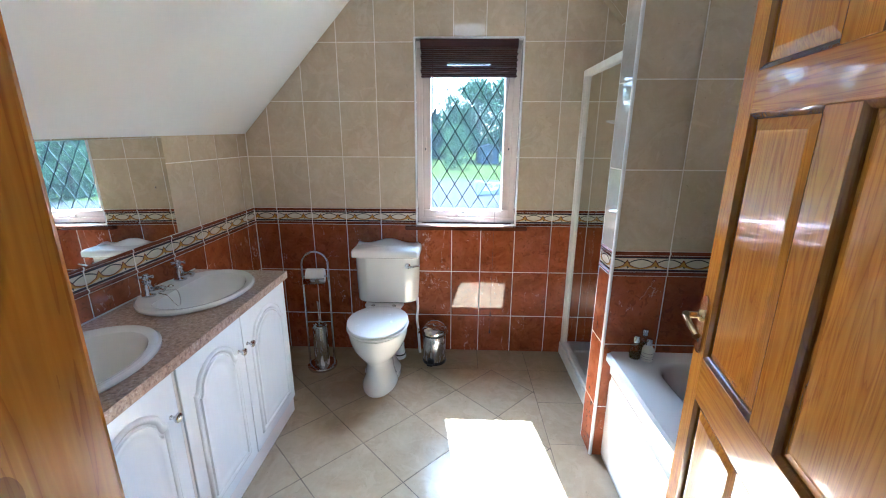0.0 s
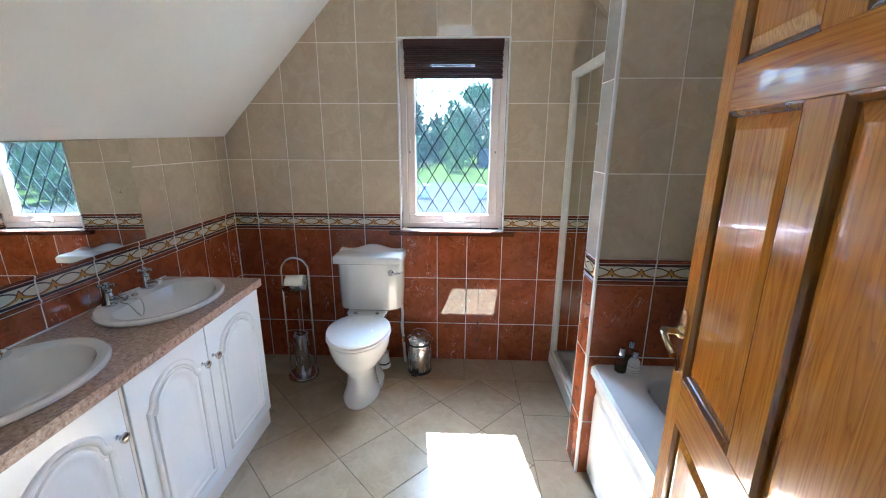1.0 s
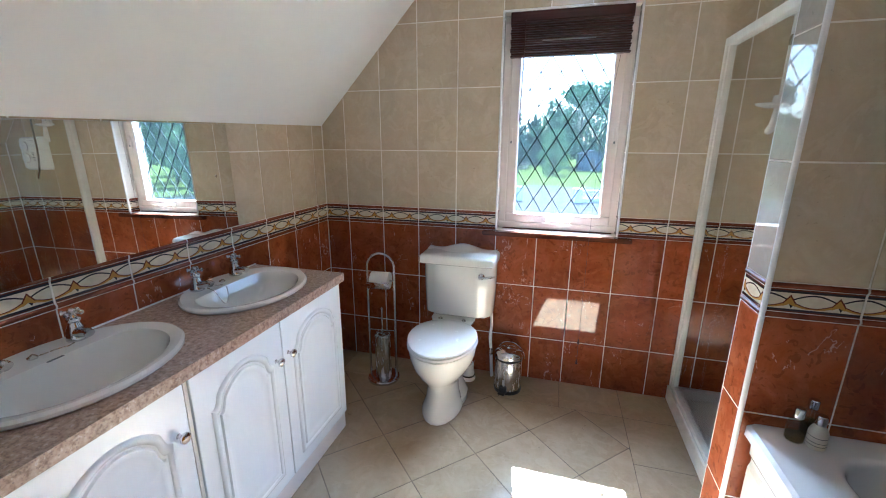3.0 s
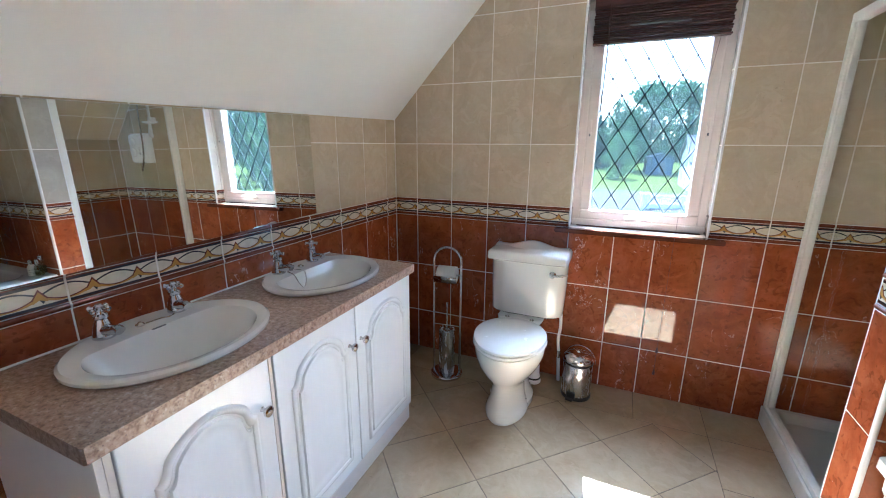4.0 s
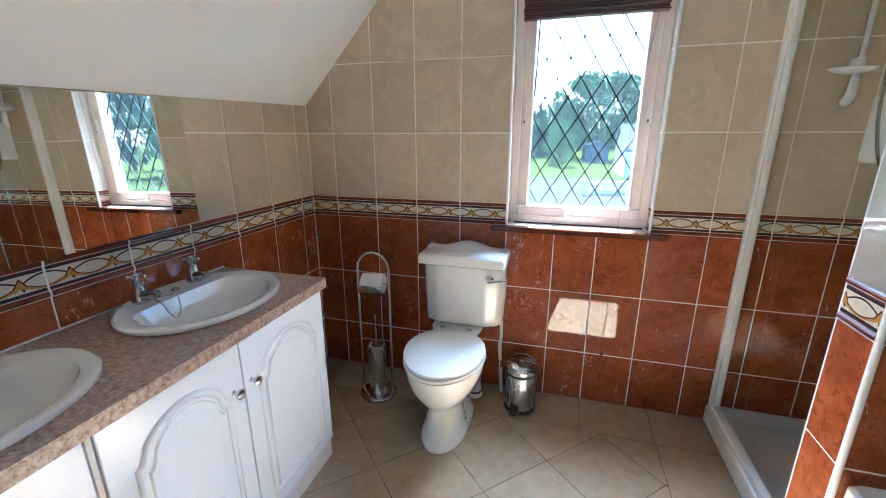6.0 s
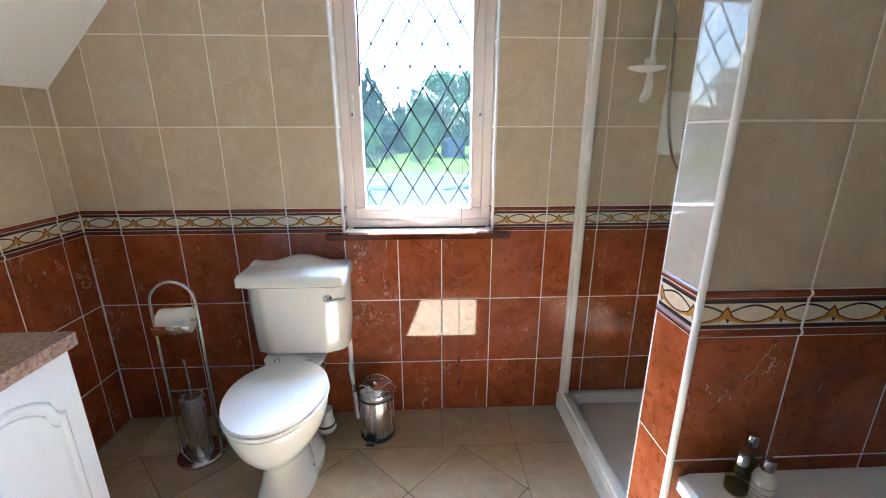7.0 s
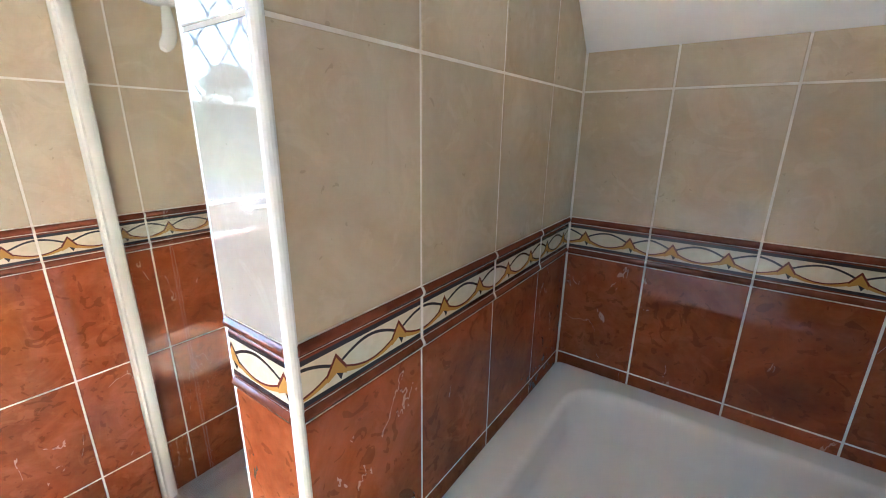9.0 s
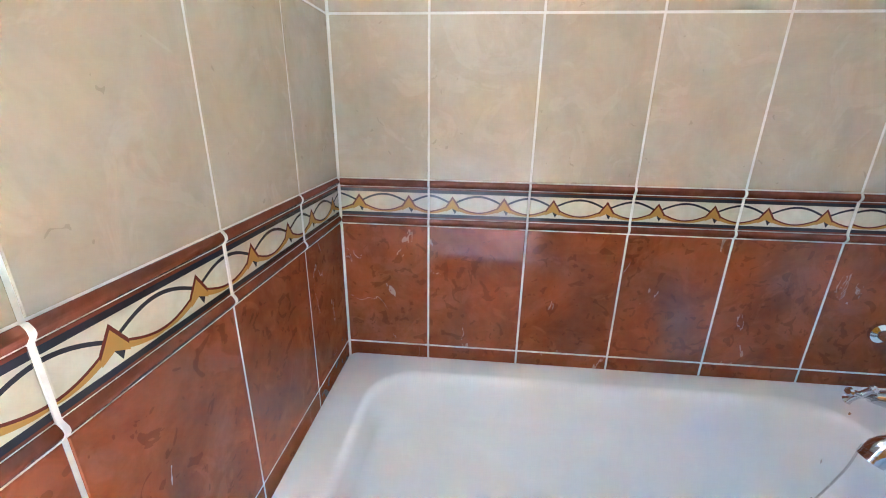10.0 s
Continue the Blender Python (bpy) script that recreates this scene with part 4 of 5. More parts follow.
        part("plug_chain", tube(pts, 0.0022, 6), STEEL, bt)
        part("plug", lathe([(0.012, 0.0), (0.013, 0.004), (0.009, 0.008), (0.003, 0.012)], (-1.352, cy - 0.018, z0 + 0.020), 16), STEEL, bt, smooth=True)
        part("maker_mark", box(-1.300, -1.294, cy - 0.018, cy + 0.022, z0 + 0.0165, z0 + 0.0185), GREYBAR, bt, "small grey printed mark")
    return bt


basin(1.020, False)
basin(1.668, True)

mirror = thing("wall_mirror", "frameless rectangular mirror screwed above the basins", "mirror")
LEAN = 0.012                                 # the mirror's backward lean, like its sheared edges, is fitted to the camera's view
b = box(LEFT - 0.0005, LEFT + 0.006, 0.66, 1.893, BAND1 + 0.010, LEFT_EAVE - 0.006, 0.0006, segs=1)
for v in b.verts:
    v.co.z -= FALL * (NORTH - v.co.y) if v.co.z > 1.3 else 0.018 * (1.893 - v.co.y)
    v.co.x += 0.008 + LEAN * (1.30 - v.co.z) + 0.003 * (v.co.y - 1.3)
part("glass", b, MIRROR, mirror)
for y in (0.795, 1.80):
    part("screw_cap", lathe([(0.007, 0.004), (0.007, 0.007), (0.004, 0.009)], (LEFT + 0.008, y, 1.30), 14, axis="x"), CHROME, mirror, smooth=True)

# ---- shower ----
tray = thing("shower_tray", "low shower tray with a raised white edge", "shower tray")
TX0, TX1, TY0, TY1 = 0.728, RIGHT - 0.002, SCREEN1 + 0.002, NORTH - 0.002
rr = [rounded(TX0, TX1, TY0, TY1, 0.006, 0.0), rounded(TX0, TX1, TY0, TY1, 0.006, 0.082), rounded(TX0 + 0.004, TX1 - 0.004, TY0 + 0.004, TY1 - 0.004, 0.008, 0.088),
      rounded(TX0 + 0.050, TX1 - 0.03, TY0 + 0.03, TY1 - 0.03, 0.03, 0.088), rounded(TX0 + 0.060, TX1 - 0.04, TY0 + 0.04, TY1 - 0.04, 0.03, 0.076), rounded(TX0 + 0.075, TX1 - 0.055, TY0 + 0.055, TY1 - 0.055, 0.04, 0.048), rounded(1.1, 1.2, 2.2, 2.3, 0.04, 0.040)]
part("tray_body", loft(rr), TRAY, tray, smooth=True)
part("tray_edge", box(TX0 - 0.010, TX0 + 0.002, TY0, TY1, 0.0, 0.086, 0.004), ALU, tray)
scr = thing("shower_screen", "clear glass shower screen in a white metal frame", "shower screen")
SX0, SX1, SZ = 0.726, 0.766, 1.925
part("wall_post", box(SX0, SX1, NORTH - 0.034, NORTH - 0.001, 0.088, SZ, 0.005), ALU, scr)
part("inner_post", box(SX0 + 0.006, SX1 - 0.006, NORTH - 0.056, NORTH - 0.033, 0.095, SZ - 0.01, 0.004), ALU, scr)
part("partition_post", box(SX0, SX1, SCREEN1 + 0.001, SCREEN1 + 0.034, 0.088, SZ, 0.005), ALU, scr)
part("door_stile", box(SX0 + 0.004, SX1 - 0.004, SCREEN1 + 0.039, SCREEN1 + 0.082, 0.112, SZ - 0.041, 0.005), ALU, scr)
part("top_rail", box(SX0, SX1, SCREEN1 + 0.030, NORTH - 0.030, SZ - 0.040, SZ, 0.005), ALU, scr)
part("bottom_rail", box(SX0 + 0.004, SX1 - 0.004, SCREEN1 + 0.030, NORTH - 0.030, 0.088, 0.112, 0.004), ALU, scr)
g = part("glass_pane", box(0.744, 0.748, SCREEN1 + 0.02, NORTH - 0.02, 0.10, SZ - 0.02), PANE, scr)
g.visible_shadow = False

unit = thing("electric_shower", "white wall-mounted electric shower unit with two dials", "shower unit")
b = loft([[(x, y, z) for x, y, z in ring] for ring in (
    [(p[0], NORTH - 0.001, p[1]) for p in [(q[0], q[1]) for q in rounded(1.068, 1.278, 1.280, 1.540, 0.02, 0)]],
    [(p[0], NORTH - 0.060, p[1]) for p in [(q[0], q[1]) for q in rounded(1.070, 1.276, 1.282, 1.538, 0.02, 0)]],
    [(p[0], NORTH - 0.082, p[1]) for p in [(q[0], q[1]) for q in rounded(1.083, 1.263, 1.295, 1.525, 0.02, 0)]],
    [(p[0], NORTH - 0.086, p[1]) for p in [(q[0], q[1]) for q in rounded(1.103, 1.243, 1.315, 1.505, 0.02, 0)]])])
part("casing", b, GLOSSWHITE, unit, smooth=True)
for z in (1.465, 1.375):
    dial = part("dial", lathe([(0.034, 0.0), (0.034, -0.012), (0.028, -0.020), (0.004, -0.021)], (1.203, NORTH - 0.084, z), 24, axis="y"), GLOSSWHITE, unit, smooth=True)
    part("dial_ring", lathe([(0.036, 0.0), (0.036, -0.006), (0.034, -0.007)], (1.203, NORTH - 0.083, z), 24, axis="y"), CHROME, dial, smooth=True)
for k in range(6):
    part("print_bar", box(1.118, 1.134 + 0.004 * (k % 3), NORTH - 0.0885, NORTH - 0.0862, 1.352 + k * 0.012, 1.357 + k * 0.012), GREYBAR, unit, "unreadable dark printed mark")
part("name_bar", box(1.118, 1.136, NORTH - 0.0865, NORTH - 0.0835, 1.5055, 1.5085), GREYBAR, unit, "small unreadable printed mark")

rail = thing("shower_rail", "white riser rail with soap dish and handset", "shower rail")
RX, RY = 0.972, NORTH - 0.048
part("riser", tube([(RX, RY, 1.635), (RX, RY, 2.035)], 0.009, 12), GLOSSWHITE, rail, smooth=True)
for z in (1.645, 2.025):
    part("bracket", loft([rounded(RX - 0.016, RX + 0.016, NORTH - 0.066, NORTH - 0.001, 0.012, z - 0.022), rounded(RX - 0.013, RX + 0.013, NORTH - 0.063, NORTH - 0.001, 0.012, z + 0.022)]), GLOSSWHITE, rail, smooth=True)
dish = [[(RX - 0.028 + kx * math.cos(2 * math.pi * i / 28), RY - 0.020 + ky * math.sin(2 * math.pi * i / 28), z) for i in range(28)] for kx, ky, z in ((0.03, 0.02, 1.608), (0.068, 0.046, 1.618), (0.076, 0.052, 1.628), (0.071, 0.047, 1.630), (0.055, 0.035, 1.622), (0.02, 0.015, 1.620))]
part("soap_dish", loft(dish), GLOSSWHITE, rail, smooth=True)
hook = smooth_line([(RX - 0.012, RY - 0.015, 1.612), (RX - 0.012, RY - 0.018, 1.57), (RX - 0.018, RY - 0.024, 1.53), (RX - 0.040, RY - 0.030, 1.496)], 5)
part("hose_hook", tube(hook, [0.010, 0.012, 0.013, 0.014, 0.015, 0.016, 0.016, 0.017, 0.017, 0.018, 0.018, 0.018, 0.018, 0.017, 0.015, 0.009], 12), GLOSSWHITE, rail, smooth=True)
part("handset", tube(smooth_line([(RX, RY - 0.04, 1.86), (RX, RY - 0.06, 1.93), (RX - 0.002, RY - 0.085, 1.985), (RX - 0.004, RY - 0.12, 2.0)], 4), [0.010, 0.011, 0.012, 0.013, 0.013, 0.014, 0.014, 0.015, 0.018, 0.024, 0.030, 0.034, 0.036], 14), GLOSSWHITE, rail, smooth=True)
part("handset_holder", lathe([(0.016, -0.02), (0.020, -0.01), (0.020, 0.015), (0.015, 0.025)], (RX, RY - 0.025, 1.89), 16), CHROME, rail, smooth=True)
hose = smooth_line([(RX, RY - 0.038, 1.86), (RX + 0.040, RY - 0.055, 1.80), (RX + 0.050, RY - 0.06, 1.65), (RX + 0.068, RY - 0.055, 1.45), (RX + 0.105, RY - 0.05, 1.30), (RX + 0.150, RY - 0.045, 1.225), (RX + 0.190, RY - 0.02, 1.225), (RX + 0.205, RY, 1.285)], 8)
part("hose", tube(hose, 0.0065, 8), CHROME, rail, "ribbed chrome hose", True)

# ---- bath ----
bath = thing("bath", "white acrylic bath with a moulded side panel", "bath")
BX0, BX1, BY0, BY1, BZ = 0.655, RIGHT - 0.002, SOUTH + 0.004, SCREEN0 - 0.002, 0.578
def bath_ring(x0, x1, y0, y1, r, z):
    return rounded(x0, x1, y0, y1, r, z, 9)
br_ = [bath_ring(BX0 + 0.008, BX1, BY0, BY1, 0.010, BZ - 0.050), bath_ring(BX0, BX1, BY0, BY1, 0.012, BZ - 0.040), bath_ring(BX0, BX1, BY0, BY1, 0.016, BZ - 0.010), bath_ring(BX0 + 0.010, BX1 - 0.004, BY0 + 0.004, BY1 - 0.004, 0.022, BZ),
       bath_ring(BX0 + 0.016, BX1 - 0.008, BY0 + 0.008, BY1 - 0.008, 0.024, BZ), bath_ring(0.806, 1.512, 0.490, 1.600, 0.122, BZ), bath_ring(0.812, 1.506, 0.496, 1.594, 0.120, BZ - 0.001), bath_ring(0.819, 1.499, 0.503, 1.588, 0.118, BZ - 0.006), bath_ring(0.823, 1.495, 0.507, 1.584, 0.116, BZ - 0.014), bath_ring(0.826, 1.492, 0.511, 1.581, 0.115, BZ - 0.025),
       bath_ring(0.838, 1.487, 0.522, 1.572, 0.112, BZ - 0.090), bath_ring(0.842, 1.483, 0.525, 1.564, 0.112, BZ - 0.112), bath_ring(0.846, 1.479, 0.527, 1.552, 0.112, BZ - 0.124), bath_ring(0.850, 1.475, 0.530, 1.530, 0.112, BZ - 0.134), bath_ring(0.866, 1.460, 0.540, 1.420, 0.120, BZ - 0.195), bath_ring(0.886, 1.440, 0.556, 1.280, 0.130, BZ - 0.282), bath_ring(0.900, 1.426, 0.565, 1.190, 0.130, BZ - 0.335), bath_ring(0.920, 1.406, 0.575, 1.130, 0.130, BZ - 0.368), bath_ring(0.955, 1.375, 0.610, 1.08, 0.13, BZ - 0.386), bath_ring(1.05, 1.28, 0.75, 0.95, 0.08, BZ - 0.394)]
part("tub", loft(br_, cap=(False, True)), ACRYLIC, bath, smooth=True)
prof = [(0.690, 0.002), (0.684, 0.03), (0.682, 0.42), (0.688, 0.440), (0.688, 0.455), (0.680, 0.472), (0.678, BZ - 0.045), (0.700, BZ - 0.045), (0.705, 0.002)]
part("side_panel", prism(prof, BY0, BY1 - 0.012), ACRYLIC, bath, "moulded white side panel")
# mixer taps at the foot of the bath
mixer = thing("bath_mixer", "chrome bath mixer with cross handles and plug chain", "taps")
MX, MY, MZ = 1.290, 0.405, BZ
b = tube([(MX - 0.115, MY, MZ + 0.062), (MX + 0.115, MY, MZ + 0.062)], 0.019, 14)
for s in (-1, 1):
    lathe([(0.026, -0.004), (0.026, 0.004), (0.016, 0.012), (0.015, 0.060)], (MX + 0.09 * s, MY, MZ), 18, bm=b)
part("mixer_body", b, CHROME, mixer, smooth=True)
part("spout", tube(smooth_line([(MX, MY, MZ + 0.064), (MX, MY + 0.05, MZ + 0.082), (MX, MY + 0.11, MZ + 0.085), (MX, MY + 0.185, MZ + 0.066), (MX, MY + 0.205, MZ + 0.036)], 4), [0.020] * 6 + [0.019] * 6 + [0.021, 0.022, 0.022, 0.022, 0.022], 14), CHROME, mixer, smooth=True)
for s in (-1, 1):
    hx, hy, hz = MX + 0.125 * s, MY, MZ + 0.062
    b = tube([(hx, hy, hz), (hx + 0.020 * s, hy + 0.060, hz + 0.004), (hx + 0.026 * s, hy + 0.082, hz + 0.002)], [0.020, 0.019, 0.014], 12)
    c0 = Vector((hx + 0.032 * s, hy + 0.104, hz + 0.002))
    for k in range(4):
        a = radians(20 + 90 * k)
        d = Vector((-0.45 * s * math.sin(a), math.cos(a), 0.9 * math.sin(a))).normalized()
        tube([c0, c0 + 0.022 * d, c0 + 0.030 * d, c0 + 0.034 * d], [0.007, 0.007, 0.0105, 0.006], 10, bm=b)
    part("cross_handle", b, CHROME, mixer, smooth=True)
part("plug_chain", tube(smooth_line([(1.462, 0.497, BZ + 0.004), (1.450, 0.530, BZ - 0.05), (1.428, 0.548, BZ - 0.14), (1.414, 0.556, BZ - 0.185), (1.402, 0.562, BZ - 0.195), (1.392, 0.562, BZ - 0.165), (1.362, 0.566, BZ - 0.06), (1.335, 0.585, BZ + 0.03)], 6), 0.0022, 6), STEEL, mixer, "thin plug chain")
holder = thing("wall_bracket", "small chrome bracket on the tiled wall", "bracket")
part("boss", lathe([(0.024, 0.0), (0.024, -0.008), (0.013, -0.014), (0.012, -0.045), (0.020, -0.050), (0.020, -0.062), (0.004, -0.066)], (RIGHT, 0.392, 0.728), 20, axis="x"), CHROME, holder, smooth=True)

# toiletry bottles on the rim
def bottle(x, y, h, r, fill, label, cap_h=0.026, contents="amber liquid"):
    t = thing("bottle", label, "bottle", "bottles on the bath rim", m=pose(x, y, BZ))
    part("flask", lathe([(0.001, 0.0005), (r * 0.88, 0.0006), (r * 0.97, 0.003), (r, 0.008), (r, h * 0.60), (r * 0.95, h * 0.70), (r * 0.78, h * 0.82), (r * 0.56, h * 0.91), (0.0105, h * 0.96), (0.0105, h)], seg=28), FLASK if fill else LOTION, t, smooth=True)
    if fill:
        part("contents", lathe([(0.001, 0.003), (r * 0.85, 0.0035), (r * 0.93, 0.007), (r * 0.94, h * fill), (0.001, h * fill)], seg=28), OIL, t, contents)
    part("cap", lathe([(0.0125, h - 0.004), (0.0135, h - 0.001), (0.0135, h + cap_h - 0.002), (0.0115, h + cap_h), (0.001, h + cap_h)], seg=22), CHROME, t, "silver cap", True)
    return t


bottle(0.760, 1.628, 0.082, 0.0245, 0.27, "round clear glass bottle with olive oil and silver cap", 0.028, "olive green liquid")
tb = bottle(0.806, 1.610, 0.080, 0.0240, 0, "round frosted bottle with silver cap and printed rings", 0.026)
for z in (0.014, 0.024, 0.040):
    part("print_ring", lathe([(0.0238, z), (0.0243, z + 0.0003), (0.0243, z + 0.0018), (0.0238, z + 0.0021)], seg=28), GREYBAR, tb, "thin grey printed ring")
bottle(0.812, 1.668, 0.098, 0.0210, 0.52, "slim clear bottle with amber oil and silver cap", 0.024)

# ---- door ----
LEAF, LEAF_H, THICK = 0.82, 1.985, 0.040
door = thing("door_1", "varnished six-panel pine door standing open", "door", m=pose(0.495, 0.243, 0.008, 0, 0, 78.2), kind="structure")
# along the leaf: 0 at the hinge, LEAF at the free edge; the room-side face is at +y
S = [(0.0, 0.095), (0.393, 0.483), (0.750, LEAF)]
R = [(0.0, 0.21), (0.820, 0.945), (1.573, 1.664), (1.875, LEAF_H)]
H = THICK / 2
for x0, x1 in (S[0], S[2]):
    part("stile", box(x0, x1, -H, H, 0, LEAF_H, 0.002, segs=1), PINE_UP, door)
for z0, z1 in R:
    part("rail", box(S[0][1] + 0.0004, S[2][0] - 0.0004, -H + 0.0003, H - 0.0003, z0, z1, 0.0015, segs=1), PINE_ACROSS, door)
for (za, zb) in ((R[0][1], R[1][0]), (R[1][1], R[2][0]), (R[2][1], R[3][0])):
    part("muntin", box(S[1][0], S[1][1], -H + 0.0004, H - 0.0004, za + 0.0004, zb - 0.0004, 0.0015, segs=1), PINE_UP, door)
    for xa, xb in ((S[0][1], S[1][0]), (S[1][1], S[2][0])):
        rings = []
        for side in (1, -1):
            prof = [(0.018, 0.010), (0.022, 0.0062), (0.050, 0.0155), (0.055, 0.0150)]
            pan = [[(x, side * dep, z) for x, z in ((xa + i - 0.012, za + i - 0.012), (xb - i + 0.012, za + i - 0.012), (xb - i + 0.012, zb - i + 0.012), (xa + i - 0.012, zb - i + 0.012))] for i, dep in prof]
            rings.append(pan)
        b = loft(list(reversed(rings[1])) + rings[0])
        p = part("panel", b, PINE_UP, door)
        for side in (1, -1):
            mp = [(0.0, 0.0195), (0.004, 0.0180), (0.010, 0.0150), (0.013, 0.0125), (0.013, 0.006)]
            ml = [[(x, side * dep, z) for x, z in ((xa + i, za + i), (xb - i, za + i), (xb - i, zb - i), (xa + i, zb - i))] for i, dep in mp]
            part("moulding", loft(ml, cap=(False, False)), PINE_MOULD, p, "pine panel moulding with recess shade painted in")
for side in (1, -1):
    y = side * H
    hx = LEAF - 0.036
    pl = part("handle_plate", prism([(p[0], p[1]) for p in rounded(hx - 0.020, hx + 0.020, 0.945, 1.112, 0.018, 0)], y, y + side * 0.006, bevel=0.0015), BRASS, door, "brass lever handle plate")
    part("lever", tube(smooth_line([(hx, y, 1.055), (hx, y + side * 0.028, 1.055), (hx - 0.004, y + side * 0.048, 1.056), (hx - 0.030, y + side * 0.055, 1.058), (hx - 0.075, y + side * 0.055, 1.050), (hx - 0.105, y + side * 0.050, 1.040)], 4), [0.012, 0.011, 0.010, 0.009, 0.009, 0.009, 0.009, 0.0095, 0.010, 0.010, 0.0095, 0.009, 0.009, 0.0085, 0.0085, 0.008, 0.008, 0.008, 0.008, 0.009, 0.010], 12), BRASS, pl, smooth=True)
    part("rose", lathe([(0.017, 0.0), (0.016, side * 0.008), (0.011, side * 0.013)], (hx, y + side * 0.005, 1.055), 18, axis="y"), BRASS, pl, smooth=True)
    part("keyhole", box(hx - 0.003, hx + 0.003, min(y, y + side * 0.0068), max(y, y + side * 0.0068), 0.975, 0.992, 0.001, segs=1), BLACK, pl)
for z in (0.25, 1.70):
    part("hinge", lathe([(0.006, 0.0), (0.006, 0.09)], (-0.004, H - 0.004, z), 10), BRASS, door, smooth=True)

# ---- outside ----
GZ = -2.75
GRASS = mat("lawn", (0.10, 0.20, 0.035), 0.9)
_n = Nodes(GRASS)
_n.base(_n.ramp(_n.noise(_n.coords(), 0.35, 6.0, 0.7), [(0.3, (0.050, 0.072, 0.018)), (0.7, (0.080, 0.105, 0.030))]))
GRAVEL = mat("pale_gravel", (0.45, 0.42, 0.38), 0.95)
_n = Nodes(GRAVEL)
_n.base(_n.ramp(_n.noise(_n.coords(), 6.0, 6.0, 0.75), [(0.3, (0.060, 0.058, 0.056)), (0.7, (0.100, 0.097, 0.093))]))


def leaf_material(name, dark, light):
    m = mat(name, light, 0.7)
    n = Nodes(m)
    geo = n.t.nodes.new("ShaderNodeNewGeometry")
    n.base(n.ramp(geo.outputs["Random Per Island"], [(0.0, dark), (1.0, light)]))
    return m


LEAVES = leaf_material("garden_leaves", (0.060, 0.120, 0.062), (0.165, 0.270, 0.130))
NEEDLES = leaf_material("conifer_needles", (0.030, 0.072, 0.058), (0.085, 0.155, 0.115))
BRIGHTLEAF = leaf_material("bright_shrub_leaves", (0.130, 0.215, 0.100), (0.290, 0.400, 0.200))
BARK = mat("bark", (0.10, 0.075, 0.05), 0.9)
_n = Nodes(BARK)
_n.base(_n.ramp(_n.noise(_n.coords((6, 6, 1)), 2.0, 5.0), [(0.3, (0.06, 0.045, 0.03)), (0.7, (0.14, 0.11, 0.08))]))
SHEDWOOD = mat("weathered_boards", (0.20, 0.17, 0.14), 0.85)
_n = Nodes(SHEDWOOD)
_n.base(_n.ramp(_n.noise(_n.coords((8, 8, 0.6)), 2.0, 4.0), [(0.3, (0.14, 0.12, 0.10)), (0.7, (0.26, 0.23, 0.19))]))
SLATE = mat("slate_roof", (0.13, 0.13, 0.15), 0.6)
_n = Nodes(SLATE)
_n.base(_n.ramp(_n.noise(_n.coords(), 3.0, 4.0), [(0.3, (0.10, 0.10, 0.115)), (0.7, (0.18, 0.18, 0.20))]))
RENDER_W = mat("white_render", (0.72, 0.70, 0.66), 0.9)
_n = Nodes(RENDER_W)
_n.base(_n.ramp(_n.noise(_n.coords(), 1.5, 4.0), [(0.3, (0.78, 0.78, 0.77)), (0.7, (0.86, 0.86, 0.85))]))

for m_ in (GRASS, GRAVEL, LEAVES, NEEDLES, BRIGHTLEAF, BARK, SHEDWOOD, SLATE, RENDER_W):
    matt(m_)
tagged(part("ground", box(-1500, 1500, -1500, 1800, GZ - 0.5, GZ), GRASS), "green lawn stretching away below the window", "lawn", kind="structure")
b = prism([(-40, 3.3), (40, 3.3), (40, 28), (14, 33), (9, 41), (-2, 43), (-8, 36), (-40, 27)], GZ - 0.1, GZ + 0.03, axis="z")
tagged(part("driveway", b, GRAVEL), "pale gravel drive in front of the lawn", "drive", kind="structure")
tagged(part("terrace", box(-40, 40, 3.25, 16, GZ - 0.1, GZ + 0.05), GRASS), "strip of lawn near the house", "lawn", kind="structure")


def leaf_cloud(blobs, per, size, rng):
    """Many small leaf clumps scattered through a group of rounded masses."""
    verts, faces = [], []
    for cx, cy, cz, rx, rz in blobs:
        for _ in range(per):
            while True:
                d = Vector((rng.gauss(0, 1), rng.gauss(0, 1), rng.gauss(0, 1)))
                if d.length > 0.1:
                    break
            d.normalize()
            k = 0.55 + 0.5 * rng.random() ** 0.6
            p = Vector((cx + d.x * rx * k, cy + d.y * rx * k, cz + d.z * rz * k))
            s = size * (0.6 + 0.8 * rng.random())
            a = Euler((rng.uniform(0, 6.3), rng.uniform(0, 6.3), rng.uniform(0, 6.3))).to_matrix()
            i = len(verts)
            for q in ((-1, -0.5, 0), (0, -0.8, 0.25), (1, -0.4, 0), (0.8, 0.6, -0.2), (0, 0.9, 0.2), (-0.9, 0.5, 0)):
                verts.append(p + a @ (Vector(q) * s))
            faces += [(i, i + 1, i + 4, i + 5), (i + 1, i + 2, i + 3, i + 4)]
    return verts, faces


